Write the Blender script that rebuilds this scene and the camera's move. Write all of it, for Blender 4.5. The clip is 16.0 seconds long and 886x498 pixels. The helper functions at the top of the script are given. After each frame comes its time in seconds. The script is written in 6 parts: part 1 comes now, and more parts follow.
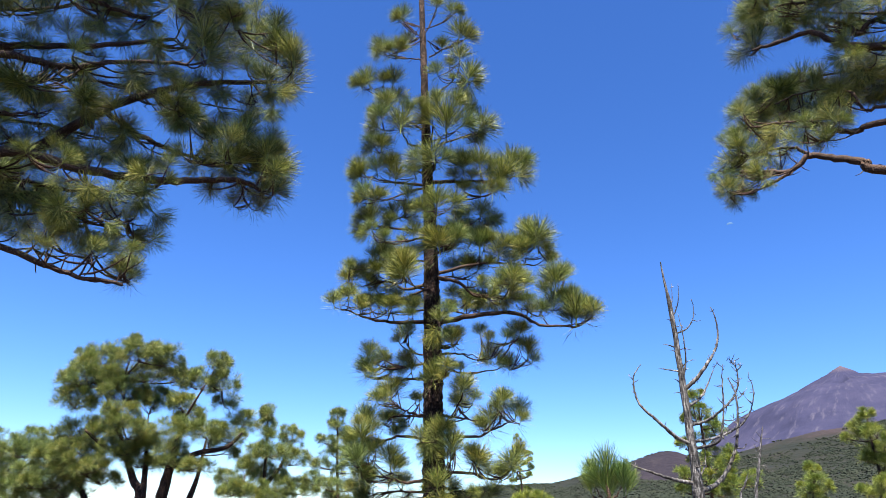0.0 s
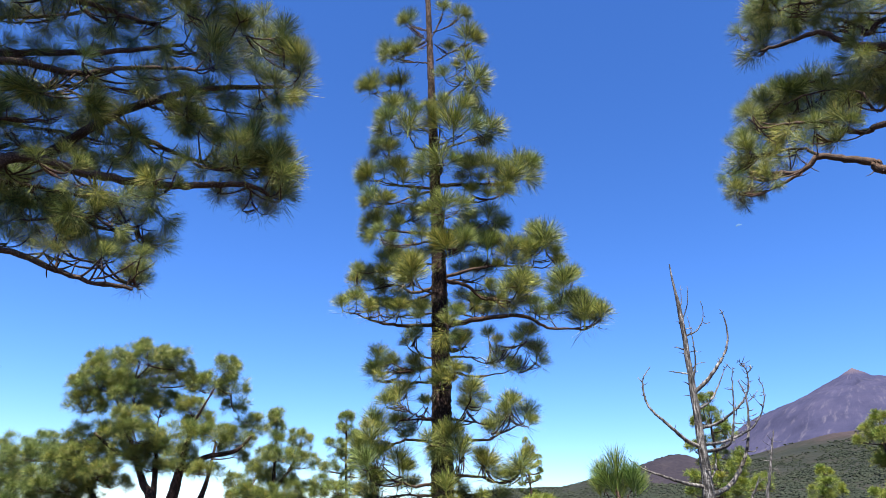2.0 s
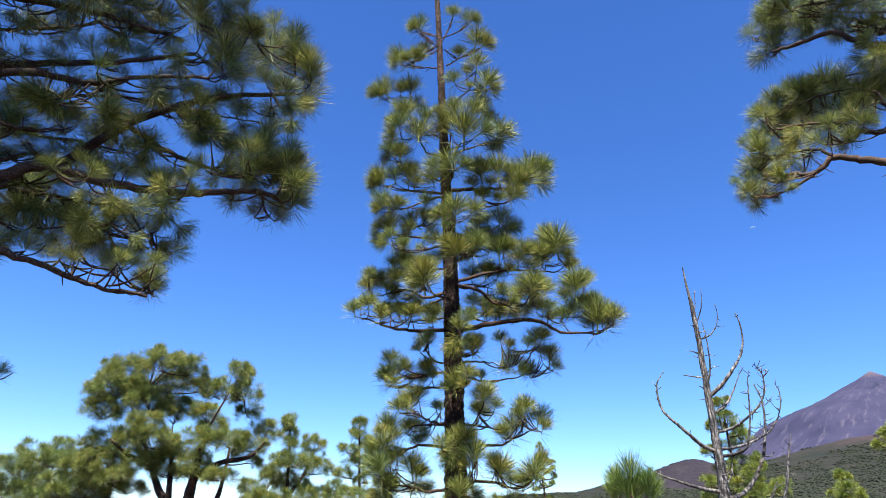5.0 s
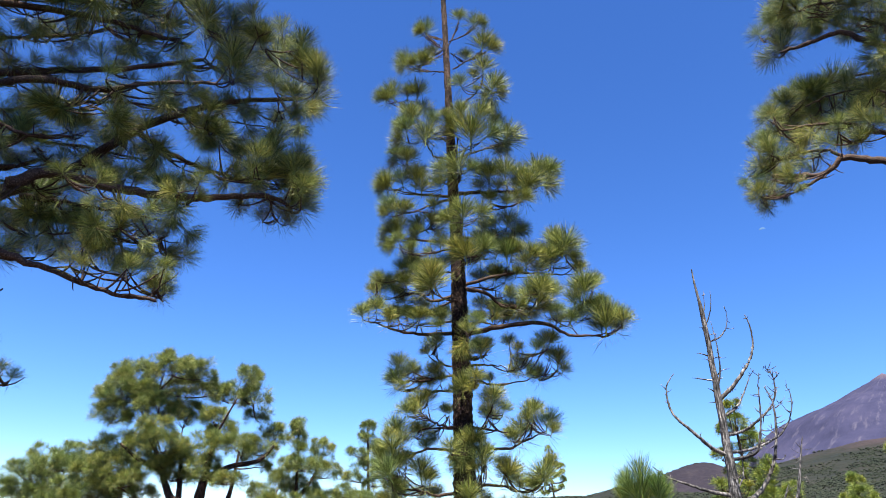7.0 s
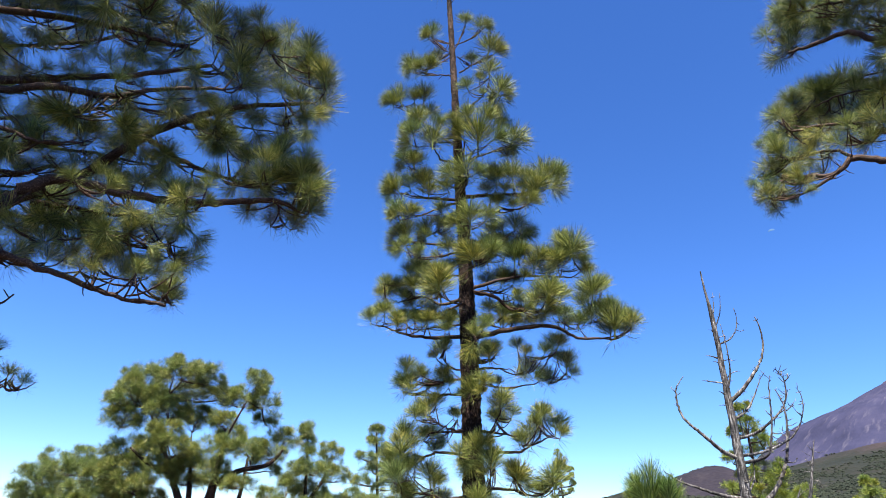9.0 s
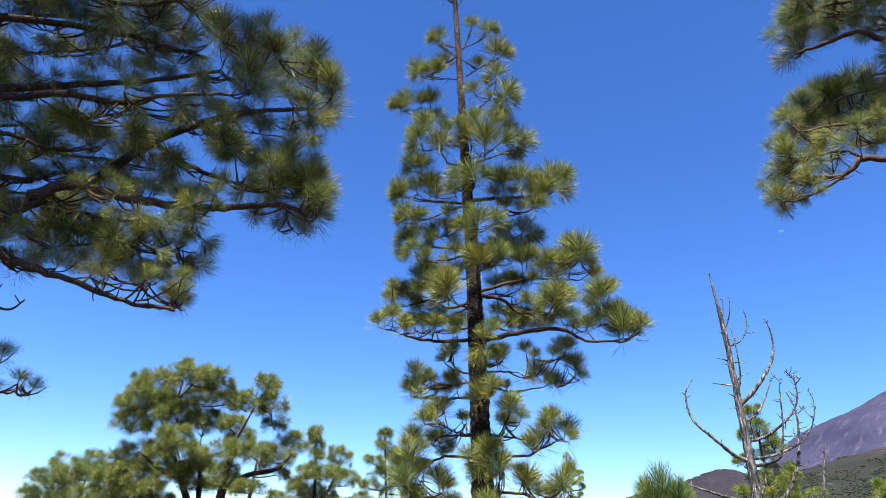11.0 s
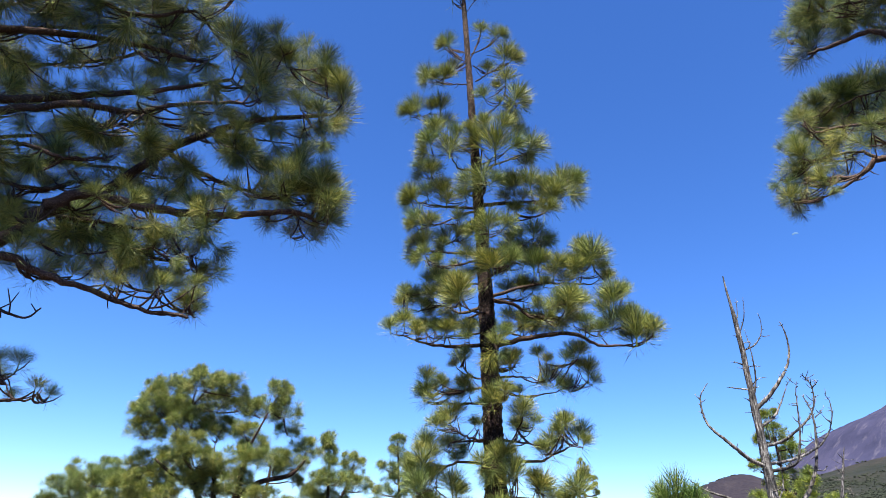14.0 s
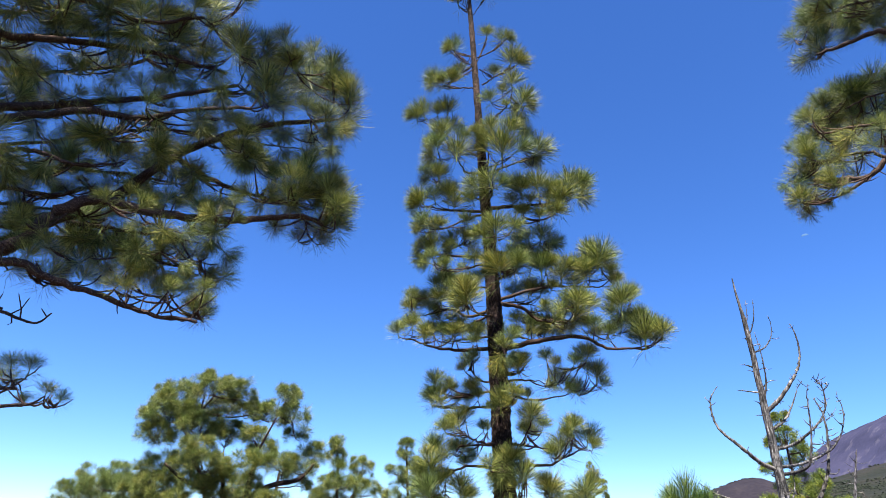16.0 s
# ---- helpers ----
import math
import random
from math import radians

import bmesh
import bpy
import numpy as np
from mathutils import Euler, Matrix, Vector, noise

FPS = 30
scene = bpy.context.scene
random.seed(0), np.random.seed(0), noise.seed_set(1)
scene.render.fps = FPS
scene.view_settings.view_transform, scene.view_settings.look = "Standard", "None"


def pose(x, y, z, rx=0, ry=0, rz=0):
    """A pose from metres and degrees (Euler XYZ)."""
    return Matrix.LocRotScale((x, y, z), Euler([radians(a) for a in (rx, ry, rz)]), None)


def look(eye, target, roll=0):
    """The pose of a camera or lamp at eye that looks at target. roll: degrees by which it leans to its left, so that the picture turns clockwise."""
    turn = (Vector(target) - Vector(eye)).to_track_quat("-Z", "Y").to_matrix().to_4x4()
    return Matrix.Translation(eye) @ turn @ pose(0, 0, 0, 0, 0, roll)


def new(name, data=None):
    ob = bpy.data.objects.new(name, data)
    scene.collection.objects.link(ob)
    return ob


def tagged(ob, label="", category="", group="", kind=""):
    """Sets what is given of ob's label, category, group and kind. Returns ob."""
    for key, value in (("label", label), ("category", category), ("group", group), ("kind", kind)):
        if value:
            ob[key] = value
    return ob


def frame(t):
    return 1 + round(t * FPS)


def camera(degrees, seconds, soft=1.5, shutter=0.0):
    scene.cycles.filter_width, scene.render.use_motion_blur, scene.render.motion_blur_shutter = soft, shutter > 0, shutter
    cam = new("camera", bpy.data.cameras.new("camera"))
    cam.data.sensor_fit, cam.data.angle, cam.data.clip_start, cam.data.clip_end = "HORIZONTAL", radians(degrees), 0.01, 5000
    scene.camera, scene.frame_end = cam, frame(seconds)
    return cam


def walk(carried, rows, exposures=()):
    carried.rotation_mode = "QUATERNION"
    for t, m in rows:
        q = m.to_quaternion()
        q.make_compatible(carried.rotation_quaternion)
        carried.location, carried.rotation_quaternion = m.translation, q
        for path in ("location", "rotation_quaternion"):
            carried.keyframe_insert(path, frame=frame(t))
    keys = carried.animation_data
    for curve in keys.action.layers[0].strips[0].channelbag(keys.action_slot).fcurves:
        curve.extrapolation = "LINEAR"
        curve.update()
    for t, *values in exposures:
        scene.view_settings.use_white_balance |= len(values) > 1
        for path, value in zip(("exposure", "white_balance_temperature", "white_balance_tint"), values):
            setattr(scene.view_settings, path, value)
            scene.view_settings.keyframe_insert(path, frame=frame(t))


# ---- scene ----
# ---------------------------------------------------------------- camera: a slow pan and tilt on a tripod
cam = camera(70.0, 16.0, soft=0.9)
PATH = [
    (0.0, -0.519, 22.908, -1.217),
    (2.0, 0.232, 23.176, -1.239),
    (4.0, 0.989, 23.450, -1.240),
    (6.5, 1.938, 23.801, -1.222),
    (9.0, 2.888, 24.160, -1.191),
    (11.5, 3.834, 24.528, -1.160),
    (14.0, 4.772, 24.903, -1.139),
    (16.0, 5.514, 25.209, -1.137),
]
walk(cam, [(t, pose(0, 0, 1.6, 90 + tilt, lean, turn)) for t, turn, tilt, lean in PATH])

# ---------------------------------------------------------------- daylight: high sun behind the camera, clear sky
SUN_AZ, SUN_EL = 188.0, 63.0
world = bpy.data.worlds.new("clear_sky")
scene.world = world
world.use_nodes = True
wt = world.node_tree
sky = wt.nodes.new("ShaderNodeTexSky")
sky.sky_type = "NISHITA"
sky.sun_disc = False
sky.sun_elevation, sky.sun_rotation = radians(SUN_EL), radians(SUN_AZ)
sky.altitude, sky.air_density, sky.dust_density, sky.ozone_density = 2000, 1.2, 0.0, 10.0
wt.nodes["Background"].inputs["Strength"].default_value = 0.0622
rich = wt.nodes.new("ShaderNodeHueSaturation")
rich.inputs["Hue"].default_value, rich.inputs["Saturation"].default_value = 0.510, 1.13
wt.links.new(sky.outputs["Color"], rich.inputs["Color"])
wt.links.new(rich.outputs["Color"], wt.nodes["Background"].inputs["Color"])
sun = new("sun", bpy.data.lights.new("sun", "SUN"))
sun.data.energy, sun.data.angle, sun.data.color = 5.0, radians(0.5), (1.0, 0.94, 0.84)
to_sun = Vector((math.sin(radians(SUN_AZ)) * math.cos(radians(SUN_EL)), math.cos(radians(SUN_AZ)) * math.cos(radians(SUN_EL)), math.sin(radians(SUN_EL))))
sun.matrix_world = look(to_sun * 60, (0, 0, 0))
scene.view_settings.exposure = 2.02


# ---------------------------------------------------------------- materials
def material(name):
    m = bpy.data.materials.new(name)
    m.use_nodes = True
    return m, m.node_tree, m.node_tree.nodes["Principled BSDF"]


def node(nt, kind, **values):
    n = nt.nodes.new(kind)
    for key, value in values.items():
        n.inputs[key].default_value = value
    return n


def ramp(nt, source, stops):
    r = nt.nodes.new("ShaderNodeValToRGB")
    while len(r.color_ramp.elements) < len(stops):
        r.color_ramp.elements.new(0.5)
    for e, (at, colour) in zip(r.color_ramp.elements, stops):
        e.position, e.color = at, (*colour, 1)
    nt.links.new(source, r.inputs["Fac"])
    return r.outputs["Color"]


def mix(nt, fac, a, b, blend="MIX"):
    n = nt.nodes.new("ShaderNodeMix")
    n.data_type, n.blend_type = "RGBA", blend
    for socket, v in ((n.inputs[0], fac), (n.inputs[6], a), (n.inputs[7], b)):
        if isinstance(v, bpy.types.NodeSocket):
            nt.links.new(v, socket)
        else:
            socket.default_value = v if isinstance(v, float) else (*v, 1)
    return n.outputs[2]


def bump(nt, bsdf, height, strength, distance):
    b = node(nt, "ShaderNodeBump", Strength=strength, Distance=distance)
    nt.links.new(height, b.inputs["Height"])
    nt.links.new(b.outputs["Normal"], bsdf.inputs["Normal"])


def needle_material(name, dark, mid, light, straw, glow=0.16):
    """Pine needles: waxy blades, each a green of its own; whole brushes lean to blue-green or to yellow; some light comes through."""
    m, nt, bsdf = material(name)
    info = nt.nodes.new("ShaderNodeObjectInfo")
    geo = nt.nodes.new("ShaderNodeNewGeometry")
    single = ramp(nt, geo.outputs["Random Per Island"], [(0.06, dark), (0.5, mid), (0.88, light), (0.98, straw)])
    lean = ramp(nt, info.outputs["Random"], [(0.0, (0.68, 0.86, 0.90)), (0.3, (0.92, 0.99, 0.9)), (0.7, (1.04, 1.06, 0.92)), (1.0, (1.12, 1.02, 0.76))])
    col = mix(nt, 1.0, single, lean, "MULTIPLY")
    nt.links.new(col, bsdf.inputs["Base Color"])
    bsdf.inputs["Roughness"].default_value = 0.5
    bsdf.inputs["Specular IOR Level"].default_value = 0.25
    through_light = node(nt, "ShaderNodeBsdfTranslucent")
    nt.links.new(mix(nt, 0.3, col, (0.15, 0.18, 0.04)), through_light.inputs["Color"])
    both = node(nt, "ShaderNodeMixShader", Fac=glow)
    nt.links.new(bsdf.outputs[0], both.inputs[1])
    nt.links.new(through_light.outputs[0], both.inputs[2])
    nt.links.new(both.outputs[0], nt.nodes["Material Output"].inputs["Surface"])
    return m


def wood_material(name, low, mid, high, scale, stretch, relief, rough, stops=(0.3, 0.5, 0.7), stain_scale=2.3, stain=(0.6, 1.15), flakes=0.0):
    m, nt, bsdf = material(name)
    co = nt.nodes.new("ShaderNodeTexCoord")
    mp = nt.nodes.new("ShaderNodeMapping")
    mp.inputs["Scale"].default_value = (1, 1, stretch)
    nt.links.new(co.outputs["Object"], mp.inputs["Vector"])
    plates = node(nt, "ShaderNodeTexVoronoi", Scale=scale)
    plates.feature = "DISTANCE_TO_EDGE"
    grain = node(nt, "ShaderNodeTexNoise", Scale=scale * 2.2, Detail=6.0, Roughness=0.65)
    patch = node(nt, "ShaderNodeTexNoise", Scale=stain_scale, Detail=3.0)
    for n in (plates, grain):
        nt.links.new(mp.outputs[0], n.inputs["Vector"])
    nt.links.new(co.outputs["Object"], patch.inputs["Vector"])
    col = ramp(nt, grain.outputs["Fac"], list(zip(stops, (low, mid, high))))
    crack = ramp(nt, plates.outputs["Distance"], [(0.0, (0.25, 0.22, 0.2)), (0.12, (1, 1, 1))])
    col = mix(nt, 0.8, col, crack, "MULTIPLY")
    if flakes:
        bark_plate = node(nt, "ShaderNodeTexVoronoi", Scale=scale * 0.8, Randomness=1.0)
        warp = node(nt, "ShaderNodeTexNoise", Scale=scale * 1.3, Detail=3.0)
        moved = mix(nt, 0.12, mp.outputs[0], warp.outputs["Color"], "LINEAR_LIGHT")
        nt.links.new(moved, bark_plate.inputs["Vector"])
        tone = ramp(nt, bark_plate.outputs["Color"], [(0.0, (0.18, 0.17, 0.16)), (0.45, (0.5, 0.47, 0.45)), (0.62, (1.5, 1.45, 1.4)), (1.0, (2.6, 2.45, 2.3))])
        col = mix(nt, flakes, col, tone, "MULTIPLY")
    stain = ramp(nt, patch.outputs["Fac"], [(0.35, (stain[0],) * 3), (0.65, (stain[1], stain[1] * 0.96, stain[1] * 0.92))])
    nt.links.new(mix(nt, 1.0, col, stain, "MULTIPLY"), bsdf.inputs["Base Color"])
    bsdf.inputs["Roughness"].default_value = rough
    bsdf.inputs["Specular IOR Level"].default_value = 0.15
    both = nt.nodes.new("ShaderNodeMath")
    both.operation = "MULTIPLY"
    nt.links.new(plates.outputs["Distance"], both.inputs[0])
    nt.links.new(grain.outputs["Fac"], both.inputs[1])
    bump(nt, bsdf, both.outputs[0], relief, 0.03)
    return m


def terrain_material(name, a, b, c, scale, relief, bare=None):
    m, nt, bsdf = material(name)
    co = nt.nodes.new("ShaderNodeTexCoord")
    big = node(nt, "ShaderNodeTexNoise", Scale=scale, Detail=5.0, Roughness=0.6)
    fine = node(nt, "ShaderNodeTexNoise", Scale=scale * 11, Detail=4.0)
    for n in (big, fine):
        nt.links.new(co.outputs["Object"], n.inputs["Vector"])
    col = mix(nt, 0.35, ramp(nt, big.outputs["Fac"], [(0.32, a), (0.5, b), (0.68, c)]), ramp(nt, fine.outputs["Fac"], [(0.35, a), (0.5, b), (0.65, c)]))
    if bare:
        low, high, earth = bare
        xyz = nt.nodes.new("ShaderNodeSeparateXYZ")
        nt.links.new(co.outputs["Object"], xyz.inputs[0])
        ragged = nt.nodes.new("ShaderNodeMath")
        ragged.operation, ragged.inputs[1].default_value = "MULTIPLY_ADD", (high - low) * 1.5
        nt.links.new(big.outputs["Fac"], ragged.inputs[0])
        nt.links.new(xyz.outputs["Z"], ragged.inputs[2])
        rise = nt.nodes.new("ShaderNodeMapRange")
        rise.inputs["From Min"].default_value, rise.inputs["From Max"].default_value = low + (high - low) * 0.75, high + (high - low) * 0.75
        nt.links.new(ragged.outputs[0], rise.inputs["Value"])
        col = mix(nt, rise.outputs[0], col, earth)
    nt.links.new(col, bsdf.inputs["Base Color"])
    bsdf.inputs["Roughness"].default_value = 0.95
    bsdf.inputs["Specular IOR Level"].default_value = 0.1
    bump(nt, bsdf, big.outputs["Fac"], relief, 0.6 / scale)
    return m


NEEDLES = needle_material("pine_needles", (0.00864, 0.01728, 0.00648), (0.094, 0.118, 0.026), (0.345, 0.36, 0.098), (0.38, 0.32, 0.13))
FAR_NEEDLES = needle_material("distant_pine_needles", (0.0125, 0.028, 0.0085), (0.092, 0.122, 0.0265), (0.315, 0.332, 0.09), (0.3168, 0.2592, 0.1152))
YOUNG_NEEDLES = needle_material("young_pine_needles", (0.01584, 0.0396, 0.01008), (0.0756, 0.126, 0.02448), (0.2376, 0.288, 0.072), (0.2592, 0.2664, 0.0864))
BARK = wood_material("pine_bark", (0.020, 0.014, 0.012), (0.047, 0.031, 0.026), (0.17, 0.125, 0.105), 18.0, 0.7, 1.0, 0.9, (0.42, 0.57, 0.72), 2.3, (0.65, 1.2), 0.85)
TWIG_BARK = wood_material("twig_bark", (0.014, 0.009, 0.007), (0.054, 0.033, 0.024), (0.21, 0.15, 0.118), 60.0, 0.6, 0.6, 0.85)
DEAD_LIMB = wood_material("weathered_dead_limb", (0.038, 0.035, 0.034), (0.125, 0.119, 0.117), (0.35, 0.34, 0.335), 9.0, 0.4, 0.4, 0.8, (0.36, 0.5, 0.66), 2.0, (0.4, 1.2))
DEADWOOD = wood_material("weathered_deadwood", (0.0216, 0.0208, 0.0216), (0.072, 0.0704, 0.0744), (0.288, 0.288, 0.3), 22.0, 0.12, 0.7, 0.8, (0.36, 0.5, 0.66), 5.0, (0.35, 1.3))
SOIL = terrain_material("dry_needle_litter", (0.0306, 0.02176, 0.01496), (0.051, 0.03604, 0.02448), (0.0816, 0.05984, 0.0408), 0.9, 0.6)


# ---------------------------------------------------------------- builders
def mesh_object(name, verts, faces, mat, parent=None, smooth=True):
    me = bpy.data.meshes.new(name)
    me.from_pydata([tuple(v) for v in verts], [], faces)
    me.materials.append(mat)
    if smooth:
        me.shade_smooth()
    ob = new(name, me)
    if parent:
        ob.parent = parent
    return ob


def smooth_path(points, steps):
    """Catmull-Rom through the points."""
    p = [np.array(q, float) for q in points]
    if len(p) == 2:
        return [p[0] + (p[1] - p[0]) * k / steps for k in range(steps + 1)]
    p = [2 * p[0] - p[1]] + p + [2 * p[-1] - p[-2]]
    out = []
    for a, b, c, d in zip(p, p[1:], p[2:], p[3:]):
        for k in range(steps):
            t = k / steps
            out.append(0.5 * (2 * b + (c - a) * t + (2 * a - 5 * b + 4 * c - d) * t * t + (3 * b - a - 3 * c + d) * t ** 3))
    out.append(p[-2])
    return out


def tube(path, radii, sides, verts, faces, rough=0.12, rng=random):
    """Adds a round, slightly uneven limb along the path to verts and faces."""
    first = len(verts)
    ref = np.array((0.31, 0.17, 0.93))
    for i, (p, r) in enumerate(zip(path, radii)):
        d = path[min(i + 1, len(path) - 1)] - path[max(i - 1, 0)]
        d = d / (np.linalg.norm(d) + 1e-9)
        u = np.cross(d, ref)
        if np.linalg.norm(u) < 0.2:
            u = np.cross(d, (1.0, 0.0, 0.0))
        u /= np.linalg.norm(u)
        v = np.cross(d, u)
        for k in range(sides):
            a = 2 * math.pi * k / sides
            verts.append(p + (u * math.cos(a) + v * math.sin(a)) * r * rng.uniform(1 - rough, 1 + rough))
        if i:
            o = first + (i - 1) * sides
            for k in range(sides):
                faces.append((o + k, o + (k + 1) % sides, o + sides + (k + 1) % sides, o + sides + k))
    end = len(verts)
    verts.append(path[-1] + (path[-1] - path[-2]) * 0.2)
    o = end - sides
    for k in range(sides):
        faces.append((o + k, o + (k + 1) % sides, end))


def blade(verts, faces, root, d, size, width, rng):
    """One bundle of needles: narrow in its sheath, widest past the middle, pointed and a little bowed."""
    side = np.cross(d, (rng.uniform(-1, 1), rng.uniform(-1, 1), rng.uniform(-1, 1)))
    side /= np.linalg.norm(side) + 1e-9
    bow = np.array((rng.gauss(0, 1), rng.gauss(0, 1), rng.gauss(0, 1))) * 0.035 * size
    mid = root + d * size * rng.uniform(0.5, 0.62) + bow
    o = len(verts)
    verts += [root, mid - side * width * 0.5, root + d * size, mid + side * width * 0.5]
    faces.append((o, o + 1, o + 2, o + 3))


def needle_tuft_mesh(name, seed, count, mat, length=0.29, width=0.0034, spread=1.0, old=0.2, shoot=0.13):
    """A brush of long straight needles round the last hand's length of a shoot that points along z; the older ones stand off or hang."""
    rng = random.Random(seed)
    verts, faces = [], []
    tube([np.array((0, 0, -0.05)), np.array((0, 0, 0.05)), np.array((0, 0, shoot))], [0.006, 0.008, 0.004], 5, verts, faces, 0.1, rng)
    for _ in range(count):
        if rng.random() < old:
            polar, h = radians(rng.uniform(70, 130)), rng.uniform(-0.06, 0.04)
        else:
            polar = math.acos(rng.uniform(math.cos(radians(82 * spread)), 1.0))
            h = 0.02 + (shoot - 0.02) * rng.random()
        a = rng.uniform(0, 2 * math.pi)
        d = np.array((math.sin(polar) * math.cos(a), math.sin(polar) * math.sin(a), math.cos(polar)))
        blade(verts, faces, np.array((0, 0, h)), d, length * (rng.uniform(0.84, 1.04) if rng.random() < 0.8 else rng.uniform(0.45, 0.8)) * (1 - 0.2 * (h > shoot * 0.7)), width * rng.uniform(0.7, 1.3), rng)
    me = bpy.data.meshes.new(name)
    me.from_pydata([tuple(v) for v in verts], [], faces)
    me.materials.append(mat)
    return me


TUFTS = [needle_tuft_mesh("needle_tuft", 10 + k, 480, NEEDLES, 0.27, 0.0037, (0.82, 0.92, 1.0)[k % 3], (0.03, 0.1)[k % 2]) for k in range(7)]
NEAR_TUFTS = [needle_tuft_mesh("needle_tuft", 20 + k, 440, NEEDLES, 0.29, 0.0033, (0.78, 0.9, 1.02)[k % 3], (0.08, 0.2)[k % 2]) for k in range(5)]
SHADE_TUFTS = [needle_tuft_mesh("needle_tuft", 30 + k, 170, NEEDLES, 0.29, 0.0085) for k in range(3)]
YOUNG_TUFTS = [needle_tuft_mesh("young_needle_tuft", 40 + k, 340, YOUNG_NEEDLES, 0.37, 0.0052, 0.52, 0.0, 0.34) for k in range(3)]


def turned_to(axis, spin):
    return Vector(axis).to_track_quat("Z", "Y").to_matrix().to_4x4() @ Matrix.Rotation(spin, 4, "Z")


def pine_tree(label, x, y, trunk, group="", sides=14, bark=BARK, name="pine_tree", category="pine tree"):
    """An Empty at the tree's foot with its trunk; trunk rows: x, y, z, radius from the foot."""
    tree = tagged(new(name), label, category, group)
    tree.location = (x, y, 0)
    near = sides >= 12
    rows = smooth_path(trunk, 44 if near else 8)
    verts, faces = [], []
    tube([r[:3] for r in rows], [r[3] for r in rows], sides * 2 if near else sides, verts, faces, 0.05, random.Random(5))
    if near:
        axis = [r[:3] for r in rows for _ in range(sides * 2)]
        for i, c in enumerate(axis):
            out = verts[i] - c
            plate = noise.noise((out[0] * 40, out[1] * 40, c[2] * 11)) + 0.9 * noise.noise((out[0] * 90, out[1] * 90, c[2] * 30))
            knot = max(0.0, noise.noise((c[2] * 2.6, 4.0, 0.0))) ** 2
            verts[i] = c + out * (1 + (0.06 if bark == DEADWOOD else 0.15) * plate + 0.22 * knot)
    mesh_object("trunk", verts, faces, bark, tree)
    return tree


def branch(tree, path, radius, tufts, seed=0, lift=0.55, meshes=TUFTS, mat=TWIG_BARK, snags=3, fill=1.0, twiggy=8):
    """A limb along the path with twigs that fork off towards each tuft (x, y, z, size, and its axis where given) and end in a brush of needles."""
    rng = random.Random(seed * 31 + len(tufts))
    tufts = [(x, y, z, size * 1.02, *axis) for x, y, z, size, *axis in tufts]
    for x, y, z, size, *axis in tufts[:]:
        for _ in range(int(fill + rng.random())):
            tufts.append((x + rng.uniform(-0.1, 0.1), y + rng.uniform(-0.35, 0.35), z + rng.uniform(-0.04, 0.1), size * rng.uniform(0.75, 1.02)))
    line = smooth_path(path, 6)
    n = len(line)
    line = [p + np.array([rng.gauss(0, 0.006) for _ in range(3)]) * min(1, i) for i, p in enumerate(line)]
    radii = [radius * (1 - 0.72 * i / (n - 1)) for i in range(n)]
    verts, faces = [], []
    tube(line, radii, 8, verts, faces, 0.1, rng)
    nodes = [(p, r, i / n) for i, (p, r) in enumerate(zip(line, radii))][n // 5:]
    goals = sorted(tufts, key=lambda q: min(np.linalg.norm(np.array(q[:3]) - p) for p, _, _ in nodes))
    made = []
    for x, y, z, size, *own in goals:
        goal = np.array((x, y, z))
        tip = line[-1]
        cost = [np.linalg.norm(goal - p) + 0.35 * max(0.0, np.dot(p - goal, tip - line[0]) / np.linalg.norm(tip - line[0])) + rng.uniform(0, 0.05) for p, _, _ in nodes]
        p, r, _ = nodes[int(np.argmin(cost))]
        gap = np.linalg.norm(goal - p)
        out = (goal - p) / (gap + 1e-6)
        flat = np.array((out[0], out[1], out[2] * 0.1 - 0.26))
        mid = p + flat * gap * 0.55 + np.array([rng.gauss(0, 0.05) for _ in range(3)]) * gap
        axis = (goal - mid) / (np.linalg.norm(goal - mid) + 1e-6) + np.array((rng.gauss(0, 0.12), rng.gauss(0, 0.12), lift))
        axis = np.array(own) if own else axis / np.linalg.norm(axis)
        base = goal - axis * (0.02 if own else 0.11) * size
        steps = 5
        twig = [(1 - t) ** 2 * p + 2 * t * (1 - t) * mid + t * t * base for t in [k / steps for k in range(steps + 1)]]
        thick = min(r * 0.75, 0.006 + 0.012 * gap)
        tr = [thick + (0.0055 - thick) * k / steps for k in range(steps + 1)]
        tube(twig, tr, 5, verts, faces, 0.1, rng)
        nodes += [(q, a, 1) for q, a in zip(twig[2:-1], tr[2:-1])]
        made.append((base, axis, size))
    for _ in range(twiggy):
        if not made:
            break
        end = made[rng.randrange(len(made))][0]
        near = [(p, r) for p, r, _ in nodes if 0.15 < np.linalg.norm(p - end) < 0.42]
        if not near:
            continue
        p, r = near[rng.randrange(len(near))]
        d = end - p
        bow = [p + d * t + np.array((0, 0, 0.45 * np.linalg.norm(d) * t * (t - 1))) for t in (0, 0.25, 0.5, 0.75, 1.0)]
        tube(bow, [min(r * 0.7, 0.011), 0.009, 0.008, 0.006, 0.004], 5, verts, faces, 0.15, rng)
    for _ in range(snags):
        p, r, _ = nodes[rng.randrange(len(nodes))]
        d = np.array((rng.gauss(0, 1), rng.gauss(0, 1), rng.gauss(0.2, 0.8)))
        d *= rng.uniform(0.05, 0.16) / np.linalg.norm(d)
        tube([p, p + d * 0.6, p + d + np.array((0, 0, 0.02))], [min(r, 0.007), 0.005, 0.003], 4, verts, faces, 0.1, rng)
